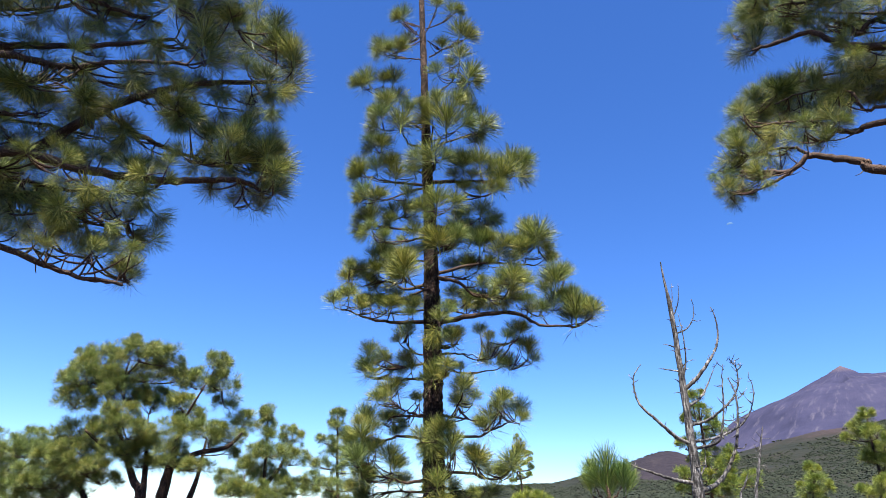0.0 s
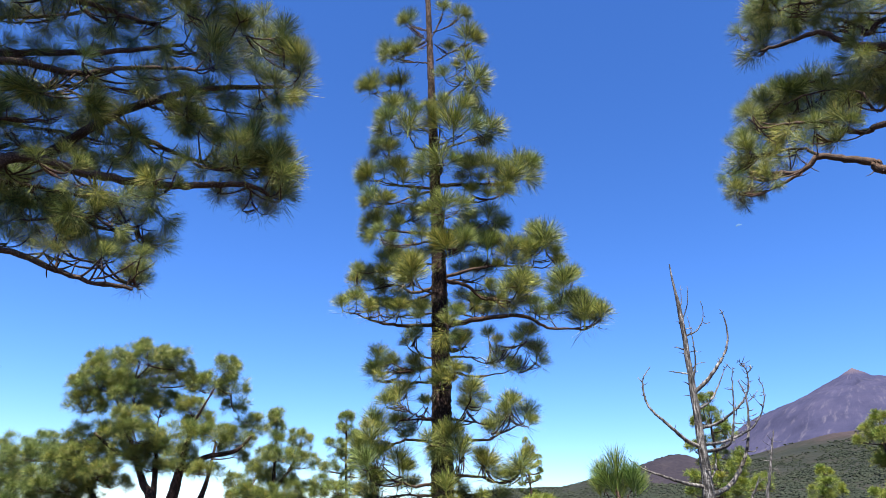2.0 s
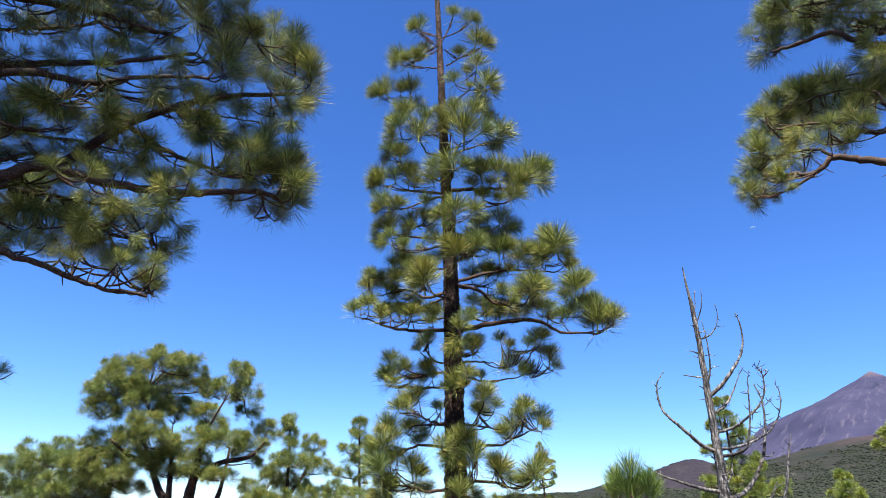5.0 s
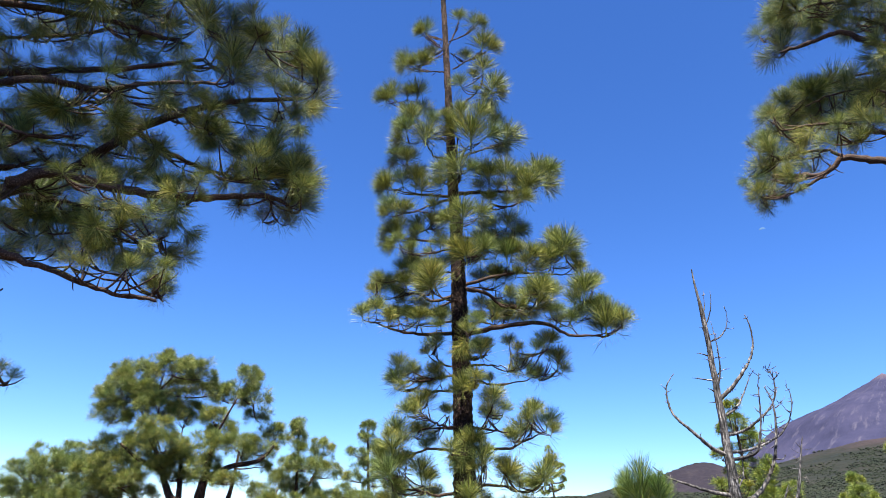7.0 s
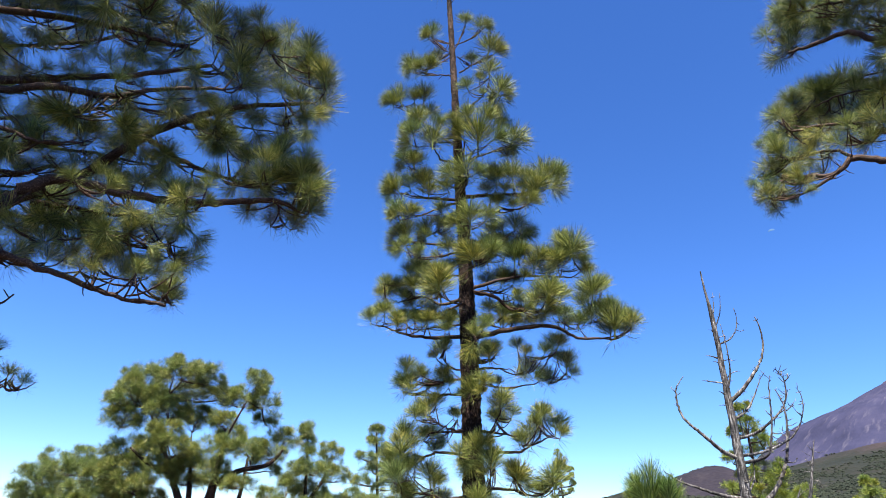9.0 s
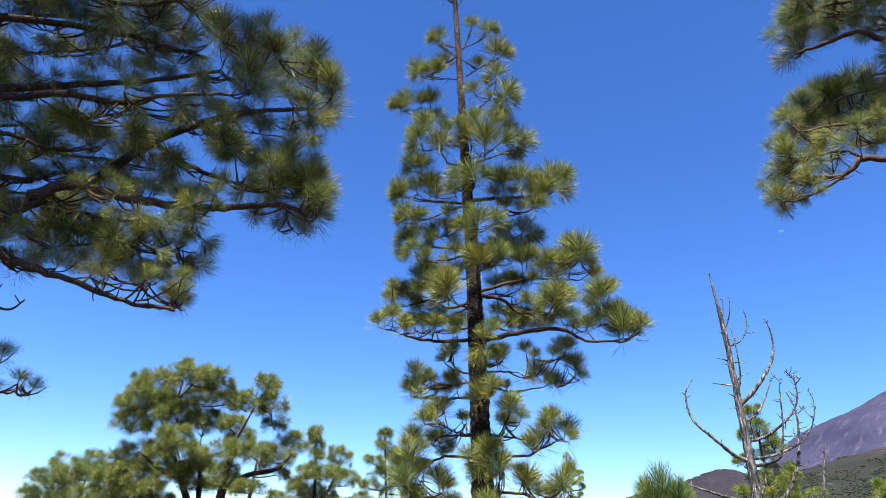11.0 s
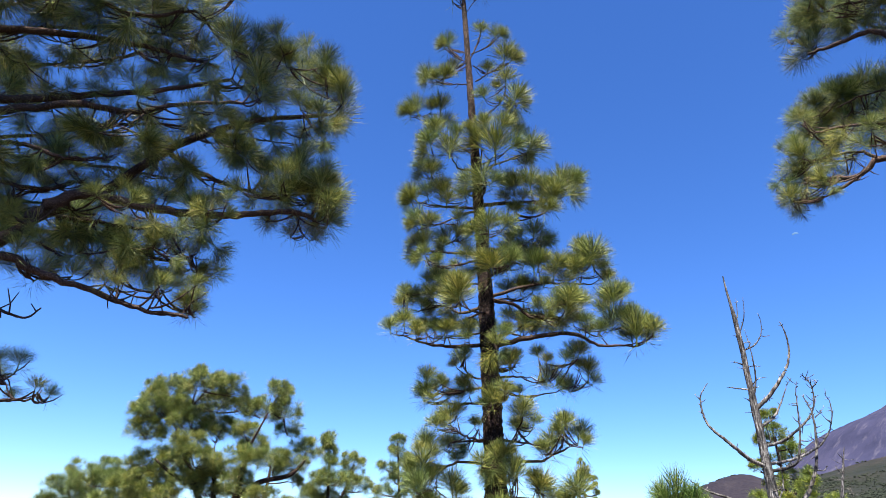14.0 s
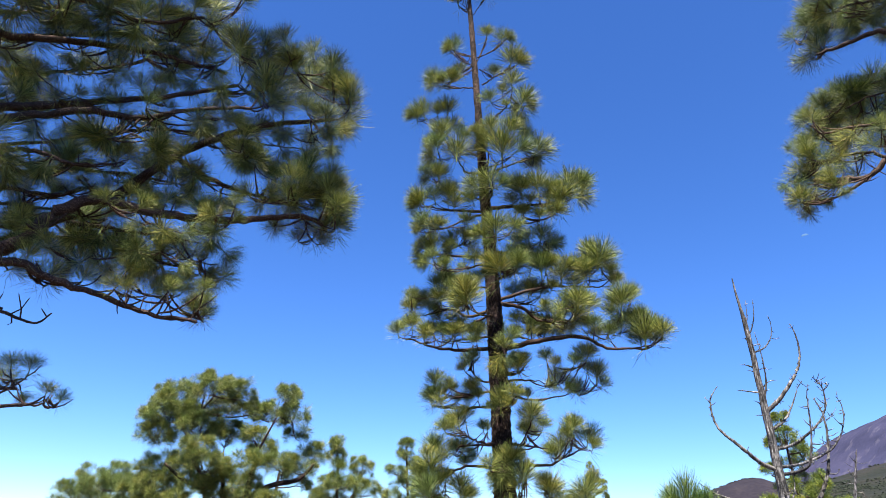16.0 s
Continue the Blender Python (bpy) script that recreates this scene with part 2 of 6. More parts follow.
    limb = mesh_object("branch", verts, faces, mat, tree)
    for base, axis, size in made:
        t = new("needle_tuft", meshes[rng.randrange(len(meshes))])
        t.parent = limb
        t.matrix_local = Matrix.Translation(base) @ turned_to(axis, rng.uniform(0, 6.28)) @ Matrix.Diagonal((size, size, size * rng.uniform(0.9, 1.1), 1))
    return limb


FAR_TUFTS = [needle_tuft_mesh("distant_needle_tuft", 70 + k, 400, FAR_NEEDLES, 0.36, 0.0062, (0.95, 1.1)[k % 2], 0.15) for k in range(5)]


def brush(seed, count, length, width):
    """Vertices and faces of a plain brush of needles for the inside of a crown."""
    rng = random.Random(seed)
    v, f = [], []
    for _ in range(count):
        polar, a = radians(rng.uniform(5, 110)), rng.uniform(0, 2 * math.pi)
        d = np.array((math.sin(polar) * math.cos(a), math.sin(polar) * math.sin(a), math.cos(polar)))
        blade(v, f, d * 0.03, d, length * rng.uniform(0.6, 1.05), width, rng)
    return np.array(v), np.array(f)


INNER = brush(33, 90, 0.34, 0.0082)


def foliage(tree, clumps, stems, density=1.0, seed=0, size=1.0, meshes=FAR_TUFTS):
    """Crown of a tree some way off: clumps (x, y, z, width, height) of needle brushes, each on its own bough from the nearest stem."""
    rng = random.Random(seed)
    tuft_v, tuft_f = INNER
    inner_v, inner_f = [], []
    nodes = [p for s in stems for p in smooth_path([q[:3] for q in s], 5)[2:]]
    for x, y, z, w, h in clumps:
        w, h = w * 0.97, h * 0.93
        c = np.array((x, y, z))
        cost = [np.linalg.norm(c - p) + 0.8 * max(0.0, p[2] - z + 0.1) for p in nodes]
        p = nodes[int(np.argmin(cost))]
        wood_v, wood_f = [], []
        low = c - np.array((0, 0, h * 0.45))
        reach = np.linalg.norm(low - p)
        bend = 0.5 * (p + low) + np.array((rng.gauss(0, 0.08), rng.gauss(0, 0.08), -0.08)) * reach
        line = [(1 - t) ** 2 * p + 2 * t * (1 - t) * bend + t * t * low for t in [k / 5 for k in range(6)]]
        tube(line, [0.015 + 0.018 * min(reach, 2.5) * (1 - k / 6) for k in range(6)], 6, wood_v, wood_f, 0.1, rng)
        nodes += line[2:]
        number = max(4, round(density * 15 * (w * h + 0.3 * w * w) / (size * size)))
        for _ in range(int(number * 2.6)):
            q = np.array((rng.uniform(-0.8, 0.8), rng.uniform(-0.8, 0.8), rng.uniform(-0.4, 0.75)))
            turn = np.array(turned_to(q + np.array((0, 0, 0.7)), rng.uniform(0, 6.28)).to_3x3()) * size * rng.uniform(0.8, 1.1)
            inner_f.append(tuft_f + len(inner_v) * len(tuft_v))
            inner_v.append(tuft_v @ turn.T + c + q * np.array((w, w, h)))
        made = []
        for _ in range(number):
            while True:
                q = np.array([rng.uniform(-1, 1) for _ in range(3)])
                if 0.3 < q @ q < 1 and q[2] > -0.42:
                    break
            place = c + q * np.array((w, w, h)) * 0.92
            axis = q * 0.8 + np.array((0, 0, 0.6)) + np.array([rng.gauss(0, 0.25) for _ in range(3)])
            made.append((place, axis))
            start = line[-1] if rng.random() < 0.5 else line[3]
            tube([start, 0.5 * (start + place) - np.array((0, 0, 0.12 * h)), place], [0.016, 0.012, 0.008], 4, wood_v, wood_f, 0.1, rng)
        bough = mesh_object("branch", wood_v, wood_f, TWIG_BARK, tree)
        for place, axis in made:
            t = new("needle_tuft", meshes[rng.randrange(len(meshes))])
            t.parent = bough
            k = size * rng.uniform(0.85, 1.15)
            t.matrix_local = Matrix.Translation(place) @ turned_to(axis, rng.uniform(0, 6.28)) @ Matrix.Diagonal((k, k, k, 1))
    tagged(mesh_object("inner_foliage", np.concatenate(inner_v), np.concatenate(inner_f).tolist(), meshes[0].materials[0], tree, False), kind="stuff")


def stems_of(tree, stems, sides=10, bark=BARK, name="stem"):
    for s in stems:
        rows = smooth_path(s, 6)
        verts, faces = [], []
        tube([r[:3] for r in rows], [r[3] for r in rows], sides, verts, faces, 0.08, random.Random(3))
        mesh_object(name, verts, faces, bark, tree)


def dead_limb(tree, path, radius, seed, twigs=10, reach=0.22, name="dead_branch", mat=DEAD_LIMB):
    """A bare bleached limb with broken snags."""
    rng = random.Random(seed)
    line = smooth_path(path, 7)
    n = len(line)
    radius *= 0.72
    line = [p + np.array([rng.gauss(0, radius * 0.08) for _ in range(3)]) * min(1, i) for i, p in enumerate(line)]
    radii = [radius * (1 - 0.84 * (i / (n - 1)) ** 0.9) for i in range(n)]
    verts, faces = [], []
    tube(line, radii, 8, verts, faces, 0.08, rng)
    for k in range(twigs * 2):
        i = rng.randrange(n // 6, n - 1)
        short = 0.45 if k % 2 else 1.0
        d = np.array((rng.gauss(0, 1), rng.gauss(0, 0.6), rng.gauss(0.35, 0.7)))
        d *= rng.uniform(0.25, 1.0) * reach * short / np.linalg.norm(d)
        p = line[i]
        tube([p, p + d * 0.55, p + d + np.array((0, 0, 0.18 * np.linalg.norm(d)))], [min(0.011, radii[i] * 0.8), 0.007, 0.004], 5, verts, faces, 0.15, rng)
    return mesh_object(name, verts, faces, mat, tree)

YOUNG_FAR = needle_material("bright_distant_needles", (0.030, 0.055, 0.010), (0.118, 0.152, 0.024), (0.29, 0.31, 0.062), (0.28, 0.25, 0.07))
YOUNG_FAR_TUFTS = [needle_tuft_mesh("bright_needle_tuft", 80 + k, 330, YOUNG_FAR, 0.34, 0.0085, (0.85, 1.0)[k % 2], 0.12) for k in range(3)]
FOREST_FLOOR = terrain_material("wooded_slope", (0.0105, 0.0130, 0.0105), (0.0145, 0.0165, 0.0130), (0.022, 0.020, 0.0175), 0.010, 0.4, (190, 245, (0.036, 0.026, 0.029)))
FOREST_CROWN = terrain_material("distant_tree_crowns", (0.0115, 0.0155, 0.0115), (0.0165, 0.0210, 0.0150), (0.0250, 0.0285, 0.0190), 0.016, 0.2)
CINDER = terrain_material("dark_cinder", (0.01292, 0.01156, 0.017), (0.01836, 0.01564, 0.02176), (0.0272, 0.02312, 0.0272), 0.012, 0.5)


def volcano_material():
    m, nt, bsdf = material("hazed_volcanic_rock")
    co = nt.nodes.new("ShaderNodeTexCoord")
    xyz = nt.nodes.new("ShaderNodeSeparateXYZ")
    nt.links.new(co.outputs["Object"], xyz.inputs[0])
    angle = nt.nodes.new("ShaderNodeMath")
    angle.operation = "ARCTAN2"
    nt.links.new(xyz.outputs["Y"], angle.inputs[0])
    nt.links.new(xyz.outputs["X"], angle.inputs[1])
    gully = nt.nodes.new("ShaderNodeCombineXYZ")
    spread = nt.nodes.new("ShaderNodeMath")
    spread.operation, spread.inputs[1].default_value = "MULTIPLY", 9.0
    drop = nt.nodes.new("ShaderNodeMath")
    drop.operation, drop.inputs[1].default_value = "MULTIPLY", 0.006
    nt.links.new(angle.outputs[0], spread.inputs[0])
    nt.links.new(xyz.outputs["Z"], drop.inputs[0])
    nt.links.new(spread.outputs[0], gully.inputs["X"])
    nt.links.new(drop.outputs[0], gully.inputs["Y"])
    streak = node(nt, "ShaderNodeTexNoise", Scale=2.4, Detail=6.0, Roughness=0.7)
    nt.links.new(gully.outputs[0], streak.inputs["Vector"])
    patch = node(nt, "ShaderNodeTexNoise", Scale=0.006, Detail=6.0, Roughness=0.65)
    nt.links.new(co.outputs["Object"], patch.inputs["Vector"])
    # Blue-violet of the distance haze is mixed into the rock colours.
    hazed_rock = ramp(nt, patch.outputs["Fac"], [(0.3, (0.0195, 0.0205, 0.042)), (0.5, (0.0275, 0.028, 0.056)), (0.72, (0.038, 0.0365, 0.067))])
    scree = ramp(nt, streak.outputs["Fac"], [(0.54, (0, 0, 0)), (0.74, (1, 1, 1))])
    pale = mix(nt, scree, hazed_rock, (0.07, 0.065, 0.09))
    height = nt.nodes.new("ShaderNodeMapRange")
    height.inputs["From Min"].default_value, height.inputs["From Max"].default_value = 725, 800
    nt.links.new(xyz.outputs["Z"], height.inputs["Value"])
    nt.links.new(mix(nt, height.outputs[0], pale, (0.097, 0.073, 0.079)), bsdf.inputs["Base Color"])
    bsdf.inputs["Roughness"].default_value = 1.0
    bsdf.inputs["Specular IOR Level"].default_value = 0.05
    bump(nt, bsdf, streak.outputs["Fac"], 0.22, 40.0)
    return m


HAZED_VOLCANO_ROCK = volcano_material()
# Sky-blue base and a faint glow set the moon's brightness against the sky.
MOON = bpy.data.materials.new("glowing_moon")
MOON.use_nodes = True
MOON.node_tree.nodes["Principled BSDF"].inputs["Base Color"].default_value = (0.035, 0.065, 0.13, 1)
MOON.node_tree.nodes["Principled BSDF"].inputs["Specular IOR Level"].default_value = 0.0
MOON.node_tree.nodes["Principled BSDF"].inputs["Emission Color"].default_value = (0.3, 0.6, 1.0, 1)
MOON.node_tree.nodes["Principled BSDF"].inputs["Emission Strength"].default_value = 0.07


def bare_twig(tree, path, ends, seed):
    """A leafless twig with a few upright side shoots."""
    rng = random.Random(seed)
    line = smooth_path(path, 6)
    n = len(line)
    verts, faces = [], []
    tube(line, [0.018 - 0.013 * i / (n - 1) for i in range(n)], 7, verts, faces, 0.12, rng)
    for e in ends:
        e = np.array(e)
        p = min(line, key=lambda q: np.linalg.norm(q - e) + 0.3 * abs(q[0] - e[0]))
        tube([p, 0.5 * (p + e) + np.array((0.02, 0, -0.02)), e], [0.006, 0.005, 0.0035], 5, verts, faces, 0.12, rng)
    mesh_object("bare_branch", verts, faces, TWIG_BARK, tree)


# ---------------------------------------------------------------- ground and distance
def polar_sheet(name, azimuths, radii, height, mat, label):
    verts, faces = [], []
    for r in radii:
        for a in azimuths:
            x, y = r * math.sin(radians(a)), r * math.cos(radians(a))
            verts.append((x, y, height(a, r, x, y)))
    w = len(azimuths)
    for i in range(len(radii) - 1):
        for k in range(w - 1):
            o = i * w + k
            faces.append((o, o + 1, o + w + 1, o + w))
    return tagged(mesh_object(name, verts, faces, mat), label, "terrain", kind="structure")


ground = polar_sheet("ground", [i * 3.0 for i in range(121)], [0.01] + [1.5 * 1.16 ** k for k in range(55)],
            lambda a, r, x, y: 0.25 * noise.noise((x * 0.05, y * 0.05, 0)) * min(1, r / 8) - 0.004 * max(0, r - 40), SOIL,
            "dry brown forest ground strewn with pine litter")
ground.location = (0.4, 0.3, 0)

CREST = [(-12, 0.2), (0, 1.7), (5, 2.3), (7.5, 2.62), (10.8, 2.98), (13.6, 3.72), (16.4, 4.4), (19, 4.5), (22, 4.75), (24.2, 5.2), (28.4, 6.25), (32.3, 6.95), (35, 7.4), (45, 8.0), (60, 6.5), (80, 2.0)]


def hill_height(a, r, x, y):
    top = float(np.interp(a, [c[0] for c in CREST], [c[1] for c in CREST]))
    s = min(1.0, max(0.0, (r - 500) / 1500))
    el = -1.2 + (top + 1.2) * s ** 0.85
    bumps = 9 * noise.noise((x * 0.004, y * 0.004, 3)) + 4 * noise.noise((x * 0.013, y * 0.013, 7))
    fall = max(0.0, r - 2000) * 0.1
    return 1.6 + r * math.tan(radians(el)) + bumps * s - fall


polar_sheet("wooded_hillside", [-12 + 0.8 * i for i in range(116)], [500 + 40 * k for k in range(45)], hill_height, FOREST_FLOOR,
            "long hillside covered with green pine forest")


def far_forest():
    """Crowns of the woods on the hillside, too many to count: a closed canopy below that thins out towards the bare upper slope."""
    rng = random.Random(11)
    verts, faces = [], []
    for k in range(22000):
        a, r = rng.uniform(3, 38), 780 + 1240 * rng.random() ** 0.8
        x, y = r * math.sin(radians(a)), r * math.cos(radians(a))
        patch = noise.noise((x * 0.007, y * 0.004, 20)) + 0.5 * noise.noise((x * 0.03, y * 0.016, 4))
        bare = max(0.0, (r - 1500) / 520) * min(1.0, max(0.0, (a - 18) / 8))
        if patch + rng.uniform(-0.2, 0.2) < -0.45 + 1.0 * bare:
            continue
        z, h = hill_height(a, r, x, y) - 1.0, rng.uniform(2.0, 4.2) + 1.6 * patch
        if k < 160:
            a = 19.4 - 3.4 * rng.random() ** 1.2
            r = 1750 + rng.uniform(-25, 25)
            x, y = r * math.sin(radians(a)), r * math.cos(radians(a))
            d = math.hypot(x - 1750 * math.sin(radians(19.2)), y - 1750 * math.cos(radians(19.2)))
            z, h = 94 + float(np.interp(d, (0, 25, 50, 85, 140, 300), (68, 66, 58, 46, 15, -90))), rng.uniform(1.3, 3.3)
        w = h * rng.uniform(0.7, 1.5)
        o, n = len(verts), 5
        for at, wide in ((0.25, 0.9), (0.7, 0.75)):
            for i in range(n):
                b = 2 * math.pi * (i + rng.uniform(-0.3, 0.3)) / n
                q = w * wide * rng.uniform(0.7, 1.25)
                verts.append((x + q * math.cos(b), y + q * math.sin(b), z + h * (at + rng.uniform(-0.1, 0.1))))
        verts.append((x, y, z + h))
        for i in range(n):
            faces.append((o + i, o + (i + 1) % n, o + n + (i + 1) % n, o + n + i))
            faces.append((o + n + i, o + n + (i + 1) % n, o + 2 * n))
    tagged(mesh_object("distant_forest", verts, faces, FOREST_CROWN, None, False), "dense dark green pine woods on the far slope", "forest", kind="stuff")


far_forest()


def mountain(name, az, r, base, profiles, spokes, rings, mat, label, rough):
    """A volcanic cone: height over the distance from its top, blended between its near-left and right flanks, with radial gullies."""
    cx, cy = r * math.sin(radians(az)), r * math.cos(radians(az))
    left, right = profiles
    reach = left[-1][0]
    verts, faces = [(0, 0, left[0][1])], []
    for k in range(1, rings + 1):
        d = reach * (k / rings) ** 1.5
        for i in range(spokes):
            b = 2 * math.pi * i / spokes
            side = 0.5 + 0.5 * math.cos(b + radians(az))
            side = side * side * (3 - 2 * side)
            h = float(np.interp(d, *zip(*left))) * (1 - side) + float(np.interp(d, *zip(*right))) * side
            cut = noise.fractal((math.cos(b) * 5, math.sin(b) * 5, d * 0.0012), 0.8, 2.2, 5)
            fine = noise.fractal((math.cos(b) * d * 0.02, math.sin(b) * d * 0.02, 5), 0.9, 2.0, 4)
            h += rough * (cut * min(1, d / 250) + 0.4 * fine * min(1, d / 60))
            verts.append((d * math.cos(b), d * math.sin(b), h))
    for i in range(spokes):
        faces.append((0, 1 + i, 1 + (i + 1) % spokes))
    for k in range(rings - 1):
        for i in range(spokes):
            o = 1 + k * spokes
            faces.append((o + i, o + spokes + i, o + spokes + (i + 1) % spokes, o + (i + 1) % spokes))
    ob = tagged(mesh_object(name, verts, faces, mat), label, "mountain", kind="structure")
    ob.location = (cx, cy, base)
    return ob


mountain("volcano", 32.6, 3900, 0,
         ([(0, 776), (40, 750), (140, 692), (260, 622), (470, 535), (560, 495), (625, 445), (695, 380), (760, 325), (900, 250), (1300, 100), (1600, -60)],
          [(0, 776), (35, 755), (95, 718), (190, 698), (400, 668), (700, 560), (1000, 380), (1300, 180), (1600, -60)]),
         220, 90, HAZED_VOLCANO_ROCK, "bare purple-brown volcano, blue haze painted into its colour, with a pale reddish summit", 10)
mountain("cinder_cone", 19.2, 1750, 95,
         ([(0, 68), (25, 66), (50, 58), (85, 46), (140, 15), (300, -90)], [(0, 68), (20, 67), (45, 57), (110, 22), (200, -10), (300, -50)]),
         80, 30, CINDER, "low dark brown cinder cone with scattered trees", 3)


# Half shell: only the sunlit half is built, so the phase is in the shape.
def glowing_moon():
    d = Vector((math.sin(radians(26.64)) * math.cos(radians(23.3)), math.cos(radians(26.64)) * math.cos(radians(23.3)), math.sin(radians(23.3))))
    verts, faces = [], []
    n, m, size = 20, 6, 19.0
    for j in range(m + 1):
        for i in range(n + 1):
            a, b = math.pi * i / n, math.pi / 2 * j / m
            verts.append((size * math.cos(a), -size * 0.3 * math.sin(a) * math.sin(b), size * math.sin(a) * math.cos(b) * 0.8))
    for j in range(m):
        for i in range(n):
            o = j * (n + 1) + i
            faces.append((o, o + 1, o + n + 2, o + n + 1))
    ob = tagged(mesh_object("moon", verts, faces, MOON), "pale daytime half moon in the blue sky, built as its lit half with a faint glow", "moon", kind="structure")
    ob.matrix_world = Matrix.Translation(Vector((0, 0, 1.6)) + d * 4400) @ Matrix.Rotation(radians(-26.6), 4, "Z") @ Matrix.Rotation(radians(-6), 4, "Y")


glowing_moon()


def shade_crown(tree, trunk_height, low, high, bearings, reach, count, seed):
    """Upper limbs of a pine, brushes along their outer halves; added mostly out of view to shade the limbs below."""
    rng = random.Random(seed)
    for k, bearing in enumerate(bearings):
        z = low + (high - low) * k / max(1, len(bearings) - 1)
        d = np.array((math.cos(radians(bearing)), math.sin(radians(bearing)), 0))
        root = np.array((0.1, 0.1, min(z - 0.5, trunk_height - 0.1)))
        tip = np.array((0.1, 0.1, z)) + d * reach * rng.uniform(0.85, 1.1)
        path = [root, root + 0.5 * (tip - root) + np.array((0, 0, 0.1)), tip]
        tufts = []
        for _ in range(count):
            p = root + (tip - root) * rng.uniform(0.25, 1.0) + np.array((rng.gauss(0, 0.4), rng.gauss(0, 0.4), rng.uniform(-0.1, 0.6)))
            tufts.append((*p, rng.uniform(1.0, 1.35)))
        branch(tree, path, 0.05, tufts, seed + k, 0.4, SHADE_TUFTS, fill=0.0)

# ---------------------------------------------------------------- trees
# main pine
main_pine = pine_tree("tall young pine, dark furrowed trunk, open whorls of needle brushes", 0.00, 8.50, [
    (0, 0, -0.2, 0.18), (0, 0, 0.6, 0.15), (-0.04, 0, 1.81, 0.14), (-0.07, 0, 2.64, 0.13),
    (-0.13, 0, 4.17, 0.115), (-0.2, 0, 5.56, 0.092), (-0.27, 0, 6.52, 0.078), (-0.4, 0, 8.68, 0.052),
    (-0.5, 0, 10.3, 0.04), (-0.58, 0, 11.4, 0.01),
])
branch(main_pine, [(-0.49, 0, 10.17), (-0.54, 0.05, 10.42), (-0.72, 0.1, 10.7)], 0.009, [
    (-0.75, 0.01, 10.71, 1.23), (-0.59, -0.08, 10.82, 1.08),
], 1, 0.8, fill=0.2)
branch(main_pine, [(-0.49, 0, 10.17), (-0.36, 0, 10.44), (-0.21, -0.07, 10.63)], 0.009, [
    (-0.21, -0.11, 10.73, 1.22), (-0.37, -0.12, 10.98, 1.09), (-0.53, -0.23, 11.13, 1.24),
], 2, 0.8, fill=0.2)
branch(main_pine, [(-0.43, 0, 9.27), (-0.62, 0.05, 9.41), (-0.78, 0.1, 9.55)], 0.011, [
    (-0.77, 0.04, 9.49, 1.22, -0.36, -0.23, 0.9),
], 400, 0.8, fill=0.1, twiggy=8)
branch(main_pine, [(-0.43, 0, 9.06), (-0.6, -0.05, 9.21), (-0.75, -0.1, 9.34)], 0.01, [
    (-0.8, -0.18, 9.32, 0.76, -0.86, -0.12, 0.5),
], 401, 0.8, fill=0.1, twiggy=8)
branch(main_pine, [(-0.4, 0, 9.14), (-0.28, 0.07, 9.54), (-0.22, 0.15, 9.9)], 0.011, [
    (-0.21, 0.05, 9.78, 0.94, 0.02, -0.83, 0.56),
], 402, 0.8, fill=0.1, twiggy=8)
branch(main_pine, [(-0.38, 0, 9.27), (-0.13, -0.05, 9.34), (0.04, -0.1, 9.53)], 0.011, [
    (0.05, -0.03, 9.59, 1.03, 0.22, -0.11, 0.97), (0.12, -0.04, 9.61, 0.77, 0.89, -0.21, 0.4),
], 403, 0.8, fill=0.1, twiggy=8)
branch(main_pine, [(-0.43, 0, 9.12), (-0.56, 0.1, 9.12), (-0.67, 0.2, 9.13)], 0.01, [
    (-0.68, 0.15, 9.1, 0.85, -0.02, -0.14, 0.99),
], 404, 0.8, fill=0.1, twiggy=8)
branch(main_pine, [(-0.43, 0, 9.04), (-0.66, -0.12, 8.75), (-0.86, -0.25, 8.55)], 0.012, [
    (-0.81, -0.3, 8.53, 0.94, 0.03, -0.33, 0.94), (-0.93, -0.15, 8.64, 0.8, -0.55, -0.3, 0.78),
], 405, 0.8, fill=0.1, twiggy=8)
branch(main_pine, [(-0.41, 0, 8.62), (-0.58, 0, 8.62), (-0.82, 0, 8.67), (-1.04, 0, 8.75)], 0.014, [
    (-1.07, 0.08, 8.81, 1.24, -0.52, -0.25, 0.81), (-1.09, -0.07, 8.64, 0.8, -0.83, -0.54, -0.15), (-0.96, -0.05, 8.69, 0.89, -0.02, -0.73, 0.69),
], 406, 0.8, fill=0.1, twiggy=8)
branch(main_pine, [(-0.34, 0, 9.01), (-0.22, 0.18, 9.06), (-0.1, 0.35, 9.14)], 0.011, [
    (-0.1, 0.44, 9.22, 0.95, 0.07, -0.73, 0.68),
], 407, 0.8, fill=0.1, twiggy=8)
branch(main_pine, [(-0.3, 0, 8.67), (-0.07, -0.03, 8.81), (0.12, -0.07, 8.94), (0.18, -0.1, 8.99)], 0.014, [
    (0.19, -0.01, 9.07, 1.43, 0.17, -0.15, 0.97), (0.3, -0.06, 9.02, 1.12, 0.74, -0.15, 0.66),
], 408, 0.8, fill=0.1, twiggy=8)
